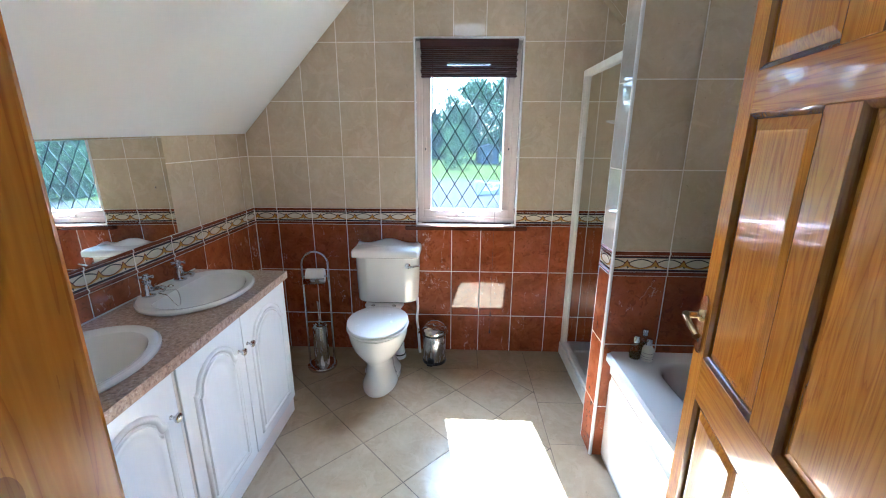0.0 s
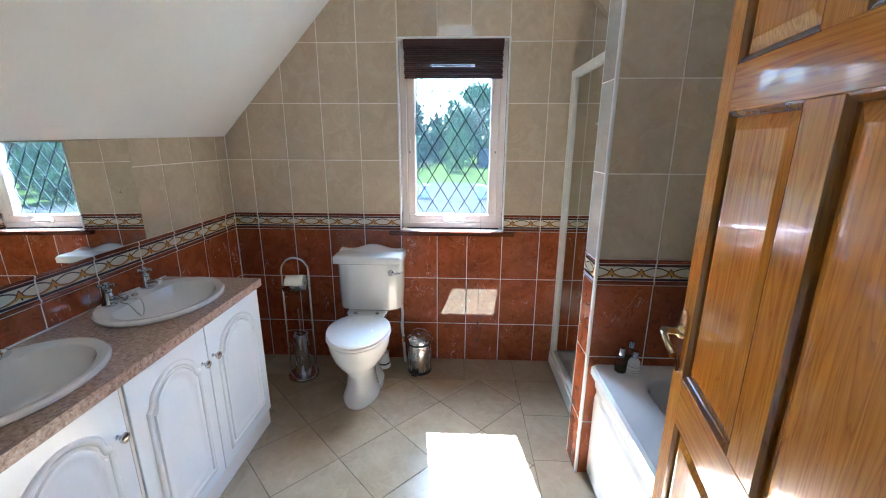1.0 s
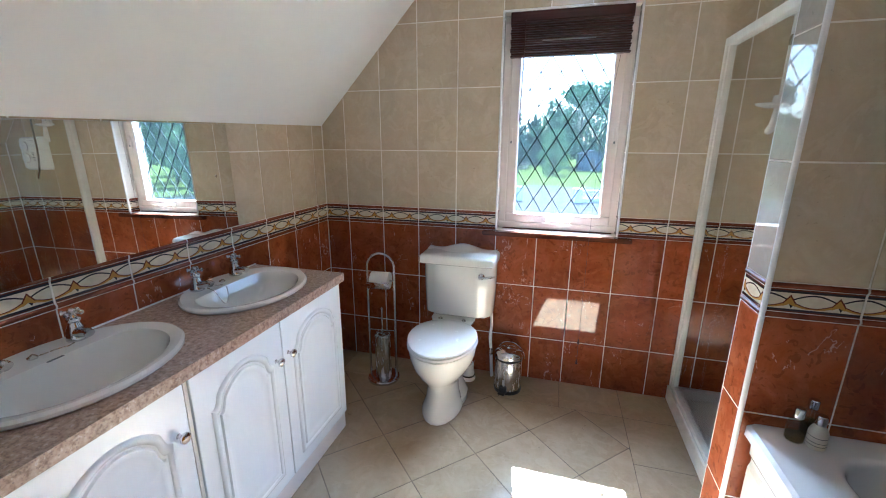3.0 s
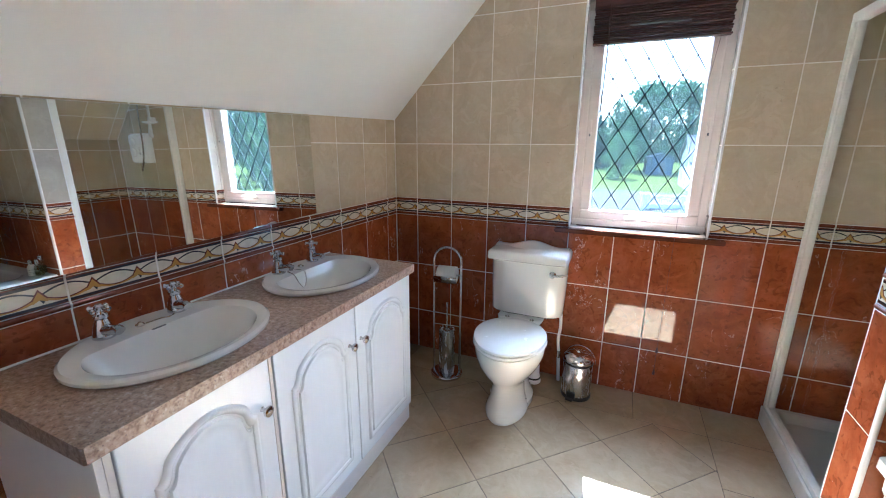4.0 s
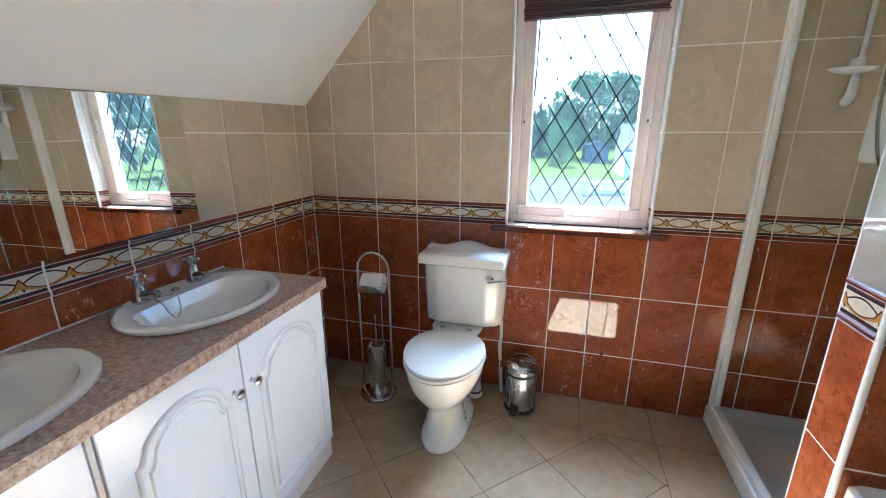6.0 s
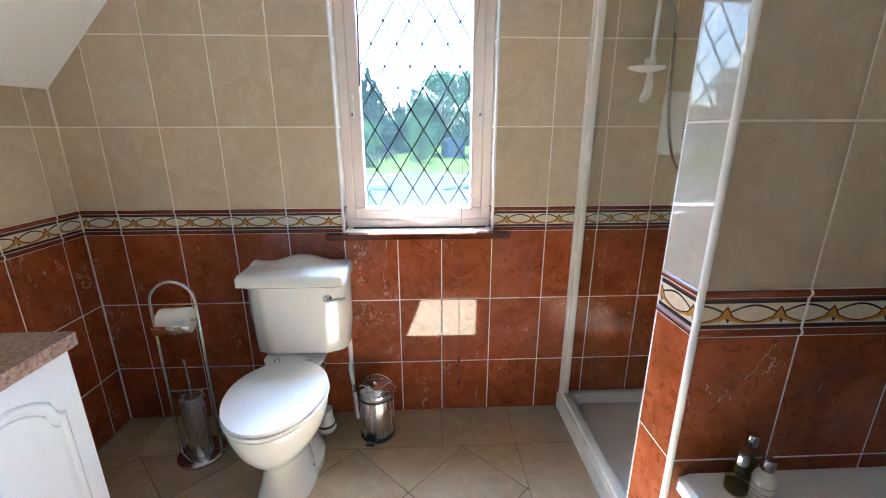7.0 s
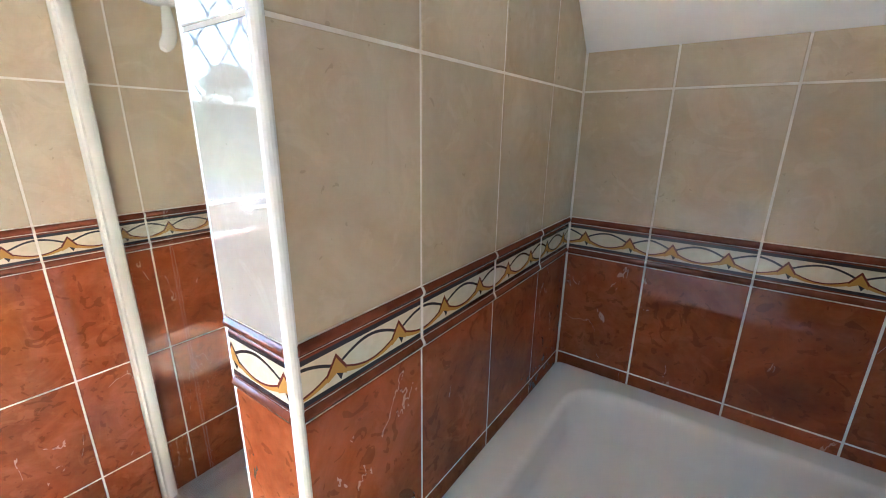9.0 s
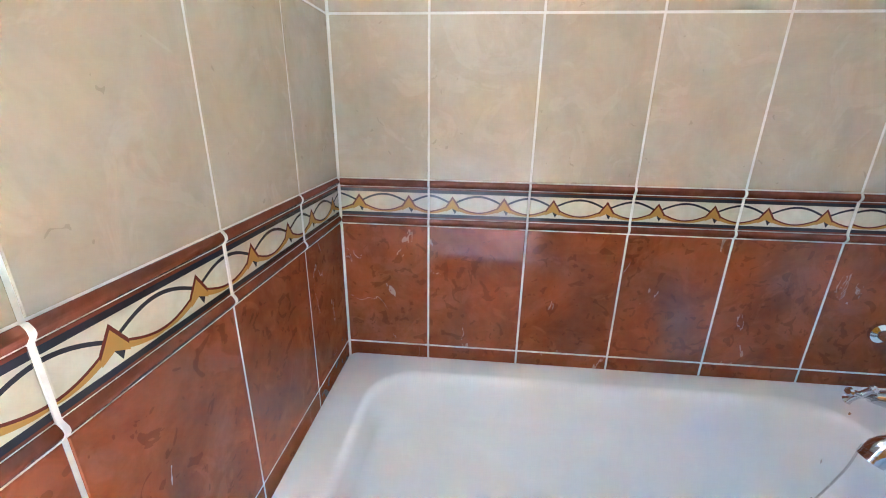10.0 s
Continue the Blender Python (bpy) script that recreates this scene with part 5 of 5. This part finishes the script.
def tree(x, y, h, spread, material, seed, label, conifer=False, low=0.18):
    rng = random.Random(seed)
    t = thing("tree", label, "tree", "garden trees", m=pose(x, y, GZ))
    b = tube([(0, 0, -0.2), (0.05 * h * 0.1, 0, h * 0.3), (0, 0.02 * h, h * 0.75)], [h * 0.028, h * 0.020, h * 0.006], 9)
    for k in range(6):
        a, z = rng.uniform(0, 6.28), h * rng.uniform(0.22, 0.6)
        tube([(0, 0, z), (spread * 0.3 * math.cos(a), spread * 0.3 * math.sin(a), z + h * 0.10), (spread * 0.6 * math.cos(a), spread * 0.6 * math.sin(a), z + h * 0.16)], [h * 0.010, h * 0.007, h * 0.003], 6, bm=b)
    part("trunk", b, BARK, t, smooth=True)
    blobs = []
    if conifer:
        n = 22
        for i in range(n):
            f = i / (n - 1)
            r = spread * ((1.0 - f) ** 0.75) * rng.uniform(0.82, 1.12) + 0.15
            count = 1 + int(7 * (1 - f))
            for k in range(count):
                a = rng.uniform(0, 0.6) + 6.28 * k / count
                q = 0.62 if count > 1 else 0.0
                blobs.append((r * q * math.cos(a), r * q * math.sin(a), h * (low + (0.97 - low) * f), r * 0.42 + 0.12, h * 0.030))
    else:
        for i in range(20):
            f = rng.random()
            z = h * (low + (0.93 - low) * f)
            r = spread * math.sin(math.pi * (0.18 + 0.72 * f)) ** 0.7
            a, k = rng.uniform(0, 6.28), rng.random() ** 0.5 * 0.75
            blobs.append((r * k * math.cos(a), r * k * math.sin(a), z, spread * rng.uniform(0.26, 0.42), h * rng.uniform(0.08, 0.13)))
    verts, faces = leaf_cloud(blobs, 260 if not conifer else 90, h * 0.0135, rng)
    me = bpy.data.meshes.new("crown")
    me.from_pydata(verts, [], faces)
    me.materials.append(material)
    cr = new("crown", me)
    cr.parent = t
    return t


DECID, FIR, SMALL = "tall leafy green tree across the lawn", "dark green conifer across the lawn", "rounded bright green shrub on the lawn"
TREES = [
    (3.5, 78, 15.5, 6.5, LEAVES, DECID, 0), (9.5, 80, 15.0, 6.0, LEAVES, DECID, 0), (-0.5, 84, 13.0, 5.0, LEAVES, DECID, 0), (16, 84, 13, 6, LEAVES, DECID, 0),
    (-9.5, 76, 14.5, 5.0, NEEDLES, FIR, 1), (-14.5, 74, 14.0, 5.4, NEEDLES, FIR, 1), (-20, 76, 17.0, 5.8, NEEDLES, FIR, 1), (-5.0, 88, 10.0, 2.6, NEEDLES, FIR, 1), (-24, 72, 15.0, 4.5, NEEDLES, FIR, 1),
    (-0.6, 60, 6.1, 2.3, BRIGHTLEAF, SMALL, 0), (-7.5, 55, 5.4, 3.2, BRIGHTLEAF, SMALL, 0), (-13, 50, 6.2, 3.8, BRIGHTLEAF, SMALL, 0), (-20, 47, 6.0, 4.0, BRIGHTLEAF, SMALL, 0), (-30, 52, 8.0, 5.0, LEAVES, DECID, 0),
    (30, 33, 7.5, 3.6, LEAVES, DECID, 0), (38, 40, 9, 4.5, BRIGHTLEAF, SMALL, 0), (47, 44, 12, 5.5, LEAVES, DECID, 0), (58, 62, 15, 7, LEAVES, DECID, 0), (66, 52, 14, 6, NEEDLES, FIR, 0), (44, 58, 13, 6, LEAVES, DECID, 0), (24, 88, 14, 7, LEAVES, DECID, 0), (-40, 80, 15, 6, LEAVES, DECID, 0), (34, 92, 13, 7, LEAVES, DECID, 0), (-32, 84, 14, 6, LEAVES, DECID, 0), (-52, 70, 15, 7, LEAVES, DECID, 0), (46, 90, 15, 8, LEAVES, DECID, 0),
]
for i, (x, y, h, s, m_, lab, con) in enumerate(TREES):
    tree(x, y, h, s, m_, 40 + i, lab, bool(con), 0.05 if (con or s < 4.1) else 0.14)
# far woods behind the garden
rng = random.Random(5)
verts, faces = leaf_cloud([(x * 9.0 + rng.uniform(-3, 3), 122 + rng.uniform(-6, 6), GZ + 4.5, 7.5, 6.5) for x in range(-16, 17)], 260, 0.55, rng)
me = bpy.data.meshes.new("far_woods")
me.from_pydata(verts, [], faces)
me.materials.append(NEEDLES)
tagged(new("far_woods", me), "belt of dark woods behind the garden", "woods", kind="stuff")
# low shrubs by the drive
def shrub(x, y, r, seed):
    rng = random.Random(seed)
    verts, faces = leaf_cloud([(rng.uniform(-r, r) * 0.7, rng.uniform(-r, r) * 0.4, r * 0.45, r * 0.55, r * 0.45) for _ in range(6)], 130, r * 0.07, rng)
    me = bpy.data.meshes.new("shrub")
    me.from_pydata(verts, [], faces)
    me.materials.append(BRIGHTLEAF)
    ob = tagged(new("shrub", me), "low green shrub beside the gravel drive", "shrub", "low shrubs")
    ob.matrix_world = pose(x, y, GZ)


for i, (x, y, r) in enumerate(((7.5, 36, 1.5), (9.8, 37, 1.2), (5.0, 27, 1.0), (7.0, 26.5, 1.1), (-6.0, 27, 1.1), (-8.5, 28, 1.3), (-3.9, 25.5, 0.8), (11.5, 29, 1.4))):
    shrub(x, y, r, 90 + i)
# post and rail fence
fence = thing("fence", "grey post and rail fence along the lawn", "fence")
fa, fb = Vector((-8.5, 36, GZ)), Vector((-4.6, 70, GZ))
for k in range(13):
    p = fa.lerp(fb, k / 12)
    part("post", box(p.x - 0.07, p.x + 0.07, p.y - 0.07, p.y + 0.07, GZ, GZ + 1.2, 0.01, segs=1), SHEDWOOD, fence)
for z in (0.45, 0.8, 1.12):
    part("rail", tube([fa + Vector((0, 0, z)), fb + Vector((0, 0, z))], 0.06, 6), SHEDWOOD, fence)


def house(name, label, x, y, w, d, hw, hr, wallm, roofm, rot=0.0, openings=()):
    t = thing(name, label, "house" if w > 5 else "shed", m=pose(x, y, GZ, 0, 0, rot))
    part("wall", prism([(-w / 2, 0), (w / 2, 0), (w / 2, hw), (0, hw + hr), (-w / 2, hw)], -d / 2, d / 2), wallm, t)
    b = prism([(-w / 2 - 0.3, hw - 0.2), (0, hw + hr), (w / 2 + 0.3, hw - 0.2), (w / 2 + 0.3, hw), (0, hw + hr + 0.22), (-w / 2 - 0.3, hw)], -d / 2 - 0.3, d / 2 + 0.3)
    part("roof", b, roofm, t)
    for ox, oz, ow, oh in openings:
        wd = part("window", box(ox, ox + ow, -d / 2 - 0.05, -d / 2 + 0.02, oz, oz + oh, 0.02, segs=1), RENDER_W, t)
        part("pane", box(ox + 0.07, ox + ow - 0.07, -d / 2 - 0.06, -d / 2 - 0.045, oz + 0.07, oz + oh - 0.07), BLACK, wd)
    return t


BLUEWOOD = mat("blue_painted_boards", (0.10, 0.17, 0.26), 0.7)
_n = Nodes(BLUEWOOD)
_n.base(_n.ramp(_n.noise(_n.coords((8, 8, 0.5)), 2.0), [(0.3, (0.045, 0.075, 0.12)), (0.7, (0.075, 0.115, 0.17))]))
house("garden_shed", "blue-grey wooden shed under the trees", 5.0, 71.5, 3.0, 3.0, 2.6, 0.4, BLUEWOOD, SLATE, 10, ((-0.3, 0.0, 0.8, 1.9),))
house("outbuilding", "small white outbuilding behind the shrubs", -4.9, 92, 3.0, 4.0, 2.3, 0.8, RENDER_W, SLATE, -20, ((-0.6, 0.0, 0.9, 1.9),))
bungalow = house("neighbour_house", "white rendered house with a tiled roof beside the drive", 11.8, 49.2, 9.0, 12.0, 2.75, 2.3, RENDER_W, SLATE, 90)
for k in range(9):
    for s in (-1, 1):
        x0 = s * (0.3 + k * 0.5)
        part("tile_course", box(x0 - 0.02, x0 + 0.02, -6.3, 6.3, 5.05 - abs(x0) * 0.553 + 0.19, 5.05 - abs(x0) * 0.553 + 0.26), SLATE, bungalow)
# low pierced wall with pillars at the drive's mouth
def garden_wall(x0, y0, x1, y1):
    p, q = Vector((x0, y0, GZ)), Vector((x1, y1, GZ))
    L = (q - p).length
    w = thing("garden_wall", "low white pierced block wall with a pillar", "garden wall", m=pose(x0, y0, GZ, 0, 0, math.degrees(math.atan2(y1 - y0, x1 - x0))))
    part("pillar", box(-0.25, 0.25, -0.25, 0.25, 0, 0.98, 0.02, segs=1), RENDER_W, w)
    part("coping", box(-0.30, 0.30, -0.30, 0.30, 0.98, 1.06, 0.02, segs=1), RENDER_W, w)
    part("base_course", box(0.25, L, -0.1, 0.1, 0, 0.34, 0.01, segs=1), RENDER_W, w)
    part("top_rail", box(0.25, L, -0.1, 0.1, 0.80, 0.90, 0.01, segs=1), RENDER_W, w)
    for k in range(int((L - 0.3) / 0.42)):
        cx = 0.48 + k * 0.42
        ring = [(cx + 0.20 * math.cos(a * math.pi / 5), 0, 0.57 + 0.22 * math.sin(a * math.pi / 5)) for a in range(11)]
        part("pierced_block", tube(ring, 0.035, 5), RENDER_W, w)


garden_wall(1.55, 31.3, 10.5, 34.5)
garden_wall(-2.6, 31.2, -13.0, 30.0)
house("neighbour_house", "white rendered neighbouring house with slate roof", -36, 66, 9.0, 9.0, 4.2, 3.0, RENDER_W, SLATE, 30, ((-3, 1, 1.2, 1.3), (1.5, 1, 1.2, 1.3)))
house("neighbour_house", "white rendered neighbouring house with slate roof", 19.5, 52, 8.0, 9.0, 4.4, 3.2, RENDER_W, SLATE, -25, ((-2.5, 1, 1.2, 1.3), (1.0, 1, 1.2, 1.3)))

# ---- tiles, last ----
GAP = 0.0026                                 # half a joint
SHARED = {}
def tile_mesh(poly, material, depth=BACK):
    """A ceramic tile: a flat polygon with a small eased edge. Local x runs along the wall, z up, the face looks to -y."""
    key = (tuple((round(a, 3), round(c, 3)) for a, c in poly), material.name, depth)
    if key in SHARED:
        return SHARED[key]
    cx, cz = sum(p[0] for p in poly) / len(poly), sum(p[1] for p in poly) / len(poly)
    n, verts, faces = len(poly), [], []
    for inset, y in ((0.0, 0.004), (0.0, -depth * 0.45), (0.0013, -depth)):
        for x, z in poly:
            dx, dz = x - cx, z - cz
            r = math.hypot(dx, dz) or 1.0
            verts.append((x - inset * 1.3 * dx / r, y, z - inset * 1.3 * dz / r))
    for lv in (0, 1):
        for i in range(n):
            j = (i + 1) % n
            faces.append((lv * n + i, lv * n + j, (lv + 1) * n + j, (lv + 1) * n + i))
    faces.append(tuple(2 * n + i for i in range(n)))
    me = bpy.data.meshes.new("tile")
    me.from_pydata(verts, [], faces)
    me.materials.append(material)
    SHARED[key] = me
    return me


def lay(wall, me, m, name="tile"):
    ob = new(name, me)
    ob.parent = wall
    ob.matrix_world = m
    return ob


def dado_mesh(width, h, material):
    """A rounded strip tile."""
    key = ("dado", round(width, 3), round(h, 3))
    if key in SHARED:
        return SHARED[key]
    prof = [(0.004, -h / 2)] + [(-0.0015 - 0.0045 * math.sin(math.pi * i / 6), -h / 2 + h * i / 6) for i in range(7)] + [(0.004, h / 2)]
    n, verts, faces = len(prof), [], []
    for x in (-width / 2, width / 2):
        verts += [(x, y, z) for y, z in prof]
    for i in range(n - 1):
        faces.append((i, i + 1, n + i + 1, n + i))
    faces += [tuple(range(n)), tuple(range(2 * n - 1, n - 1, -1))]
    me = bpy.data.meshes.new("dado_tile")
    me.from_pydata(verts, [], faces)
    me.materials.append(material)
    SHARED[key] = me
    return me


def tile_wall(wall, origin, rot, cols, slopes=(), hole=None, upper=CREAM, zmin=-1.0, zmax=9.0):
    """Lay a wall with tiles. origin: the world place of the run's zero on the joint face; rot: degrees about z; cols: joints along the run."""
    base = pose(*origin, 0, 0, rot)
    for c0, c1 in zip(cols, cols[1:]):
        for r0, r1 in zip(ROWS_Z, ROWS_Z[1:]):
            if r1 <= zmin or r0 >= zmax:
                continue
            a, b = max(r0, zmin), min(r1, zmax)
            if hole and c0 >= hole[0] - 0.01 and c1 <= hole[1] + 0.01:
                if a >= hole[2] - 0.005 and b <= hole[3]:
                    continue
                if a < hole[3] < b:
                    a = hole[3] + 0.004
            poly = [(c0 + GAP, a + GAP), (c1 - GAP, a + GAP), (c1 - GAP, b - GAP), (c0 + GAP, b - GAP)]
            for s in slopes:
                poly = clip(poly, s[0], s[1], s[2]) if poly else poly
            if not poly or area(poly) < 2e-4:
                continue
            mx, mz = (c0 + c1) / 2, (r0 + r1) / 2
            if r0 == BAND0:
                w = c1 - c0 - 2 * GAP
                me = tile_mesh([(-w / 2, -0.036), (w / 2, -0.036), (w / 2, 0.036), (-w / 2, 0.036)], BAND)
                lay(wall, me, base @ pose(mx, 0, mz), "border_tile")
                for s in (-1, 1):
                    lay(wall, dado_mesh(w, 0.0165, DADO), base @ pose(mx, 0, mz + s * 0.0462), "dado_tile")
                continue
            local = [(round(p[0] - mx, 4), round(p[1] - mz, 4)) for p in poly]
            lay(wall, tile_mesh(local, upper if r0 >= BAND1 else TERRA), base @ pose(mx, 0, mz))


def border_joints(wall, origin, rot, cols, skip=()):
    """Raised beads of grout that follow the rounded border strips at each joint."""
    h, prof = 0.0165, []
    for c in (-0.0462, 0.0462):
        prof += [(-0.0030 - 0.0045 * math.sin(math.pi * i / 6), c - h / 2 + h * i / 6) for i in range(7)]
    prof = [(0.003, prof[0][1])] + prof[:7] + [(-0.0023, prof[6][1] + 0.003), (-0.0023, prof[7][1] - 0.003)] + prof[7:] + [(0.003, prof[-1][1])]
    me = bpy.data.meshes.new("grout_bead")
    n, w = len(prof), 0.0024
    verts = [(x, y, z) for x in (-w, w) for y, z in prof]
    faces = [(i, i + 1, n + i + 1, n + i) for i in range(n - 1)] + [tuple(range(n)), tuple(range(2 * n - 1, n - 1, -1))]
    me.from_pydata(verts, [], faces)
    me.materials.append(GROUT)
    for c in cols[1:-1]:
        if not any(a < c < b for a, b in skip):
            lay(wall, me, pose(*origin, 0, 0, rot) @ pose(c, 0, (BAND0 + BAND1) / 2), "grout_bead")


cols_n = [LEFT + 0.002, -1.284, -1.042, -0.804, -0.564, WIN_X0, -0.078, 0.122, WIN_X1, 0.600, 0.838, 1.076, 1.314, RIGHT - 0.002]
tile_wall(wall_north, (0, NORTH + BACK, 0), 0, cols_n, SLOPES, (WIN_X0, WIN_X1, WIN_Z0, WIN_Z1))
border_joints(wall_north, (0, NORTH + BACK, 0), 0, cols_n, [(WIN_X0 - 0.02, WIN_X1 + 0.02)])
# west wall: the run goes from south to north, facing +x
cols_w = [SOUTH + 0.002, 0.404, 0.647, 0.890, 1.133, 1.375, 1.618, 1.861, 2.104, 2.346, 2.588, NORTH - 0.002]
tile_wall(wall_west, (LEFT - BACK, 0, 0), 90, cols_w, [(0, 1, LEFT_EAVE + 0.004)])
border_joints(wall_west, (LEFT - BACK, 0, 0), 90, cols_w)
# east wall: the run goes from north to south, facing -x
east = [NORTH - 0.002, 2.62, 2.383, 2.146, 1.909, SCREEN1 + 0.002]
tile_wall(wall_east, (RIGHT + BACK, 0, 0), -90, [-y for y in east], [(0, 1, RIGHT_EAVE + 0.004)])
east = [SCREEN0 - 0.002, 1.468, 1.233, 1.000, 0.767, 0.533, SOUTH + 0.002]
tile_wall(wall_east, (RIGHT + BACK, 0, 0), -90, [-y for y in east], [(0, 1, RIGHT_EAVE + 0.004)], zmin=0.545)
border_joints(wall_east, (RIGHT + BACK, 0, 0), -90, [-y for y in east])
cols_p = [SCREEN_END + 0.008, 0.877, 1.123, 1.366, RIGHT - 0.002]
tile_wall(wall_partition, (0, SCREEN0 + BACK, 0), 0, cols_p, SLOPES)
border_joints(wall_partition, (0, SCREEN0 + BACK, 0), 0, cols_p)
cols_p = [-RIGHT + 0.002, -1.33, -1.09, -0.85, -SCREEN_END - 0.003]
tile_wall(wall_partition, (0, SCREEN1 - BACK, 0), 180, cols_p, [(-s[0], s[1], s[2]) for s in SLOPES])
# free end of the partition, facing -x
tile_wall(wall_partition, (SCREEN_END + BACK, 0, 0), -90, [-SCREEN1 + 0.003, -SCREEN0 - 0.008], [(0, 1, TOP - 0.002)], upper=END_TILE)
slope_len = (TOP - RIGHT_EAVE) * math.hypot(1, PITCH) / PITCH
k_ = math.hypot(1, PITCH)
up_, out_ = Vector((-1 / k_, 0, PITCH / k_)), Vector((PITCH / k_, 0, 1 / k_))
slope_m = Matrix(((0, out_.x, up_.x, RIGHT - 0.004 * out_.x), (-1, 0, 0, 0), (0, out_.z, up_.z, RIGHT_EAVE - 0.004 * out_.z), (0, 0, 0, 1)))
b = prism([(-NORTH + 0.001, 0.0), (-SCREEN1 - 0.001, 0.0), (-SCREEN1 - 0.001, slope_len - 0.004), (-NORTH + 0.001, slope_len - 0.004)], 0.0, 0.02)
b.transform(slope_m)
shower_slope = structure("shower_slope", b, GROUT, "sloping shower ceiling tiled in cream", "ceiling")
s_rows = [0.0, 0.25, 0.595, 0.94, slope_len - 0.006]
s_cols = [-y for y in (NORTH - 0.002, 2.62, 2.383, 2.146, 1.909, SCREEN1 + 0.002)]
for c0, c1 in zip(s_cols, s_cols[1:]):
    for r0, r1 in zip(s_rows, s_rows[1:]):
        w, h = (c1 - c0) / 2 - GAP, (r1 - r0) / 2 - GAP
        lay(shower_slope, tile_mesh([(-w, -h), (w, -h), (w, h), (-w, h)], CREAM), slope_m @ pose((c0 + c1) / 2, 0, (r0 + r1) / 2))
structure("trim_corner", lathe([(0.0085, -0.0), (0.0085, TOP)], (SCREEN_END + 0.0065, SCREEN0 + 0.0065, 0), 14), TRIM, "white plastic quadrant tile trim", "trim")
structure("trim_corner", lathe([(0.005, 0.0), (0.005, TOP)], (SCREEN_END + 0.004, SCREEN1 - 0.004, 0), 12), TRIM, "white plastic quadrant tile trim", "trim")
# window reveals, in paler tile
for x, rot, cols in ((WIN_X0 + 0.0, 90, [NORTH + 0.010, FY]), (WIN_X1 - 0.0, -90, [-FY, -NORTH - 0.010])):
    tile_wall(wall_north, (x, 0, 0), rot, cols, [(0, 1, WIN_Z1 - 0.002)], upper=PALE, zmin=WIN_Z0 - 0.001)

# floor: diamonds inside a straight border
A0, STEP = (-0.033, 2.194), 0.2385
FX1, FY1 = 0.452, 2.436
def floor_tile(poly):
    cx, cy = sum(p[0] for p in poly) / len(poly), sum(p[1] for p in poly) / len(poly)
    local = [(round(p[0] - cx, 4), round(p[1] - cy, 4)) for p in poly]
    me = tile_mesh([(p[0], p[1]) for p in local], FLOOR, 0.0012)
    # local z of the mesh becomes world y, its face looks up
    lay(floor, me, Matrix.Translation((cx, cy, -0.0012)) @ Matrix(((1, 0, 0, 0), (0, 0, 1, 0), (0, -1, 0, 0), (0, 0, 0, 1))))


for i in range(-14, 8):
    for j in range(-8, 12):
        cx, cy = A0[0] + STEP * (i - j), A0[1] + STEP * (i + j)
        g = 0.0021 * 1.414
        p = [(cx, cy - STEP + g), (cx + STEP - g, cy), (cx, cy + STEP - g), (cx - STEP + g, cy)]
        p = [(x, y + STEP) for x, y in p]
        for a, b_, c in ((1, 0, FX1 - 0.0016), (0, 1, FY1 - 0.0016), (-1, 0, -LEFT), (0, -1, -SOUTH + 0.1)):
            p = clip(p, a, b_, c) if p else p
        if p and area(p) > 3e-4:
            floor_tile(p)
def straight(x0, x1, y0, y1):
    floor_tile([(x0 + 0.0016, y0 + 0.0016), (x1 - 0.0016, y0 + 0.0016), (x1 - 0.0016, y1 - 0.0016), (x0 + 0.0016, y1 - 0.0016)])
bx = [LEFT, -1.265, -0.92, -0.575, -0.23, 0.115, FX1, 0.74]
for x0, x1 in zip(bx, bx[1:]):
    straight(x0, x1, FY1, NORTH)
by = [SOUTH - 0.1, 0.38, 0.72, 1.06, 1.405, 1.75, 2.093, FY1]
for y0, y1 in zip(by, by[1:]):
    straight(FX1, 0.74, y0, y1)
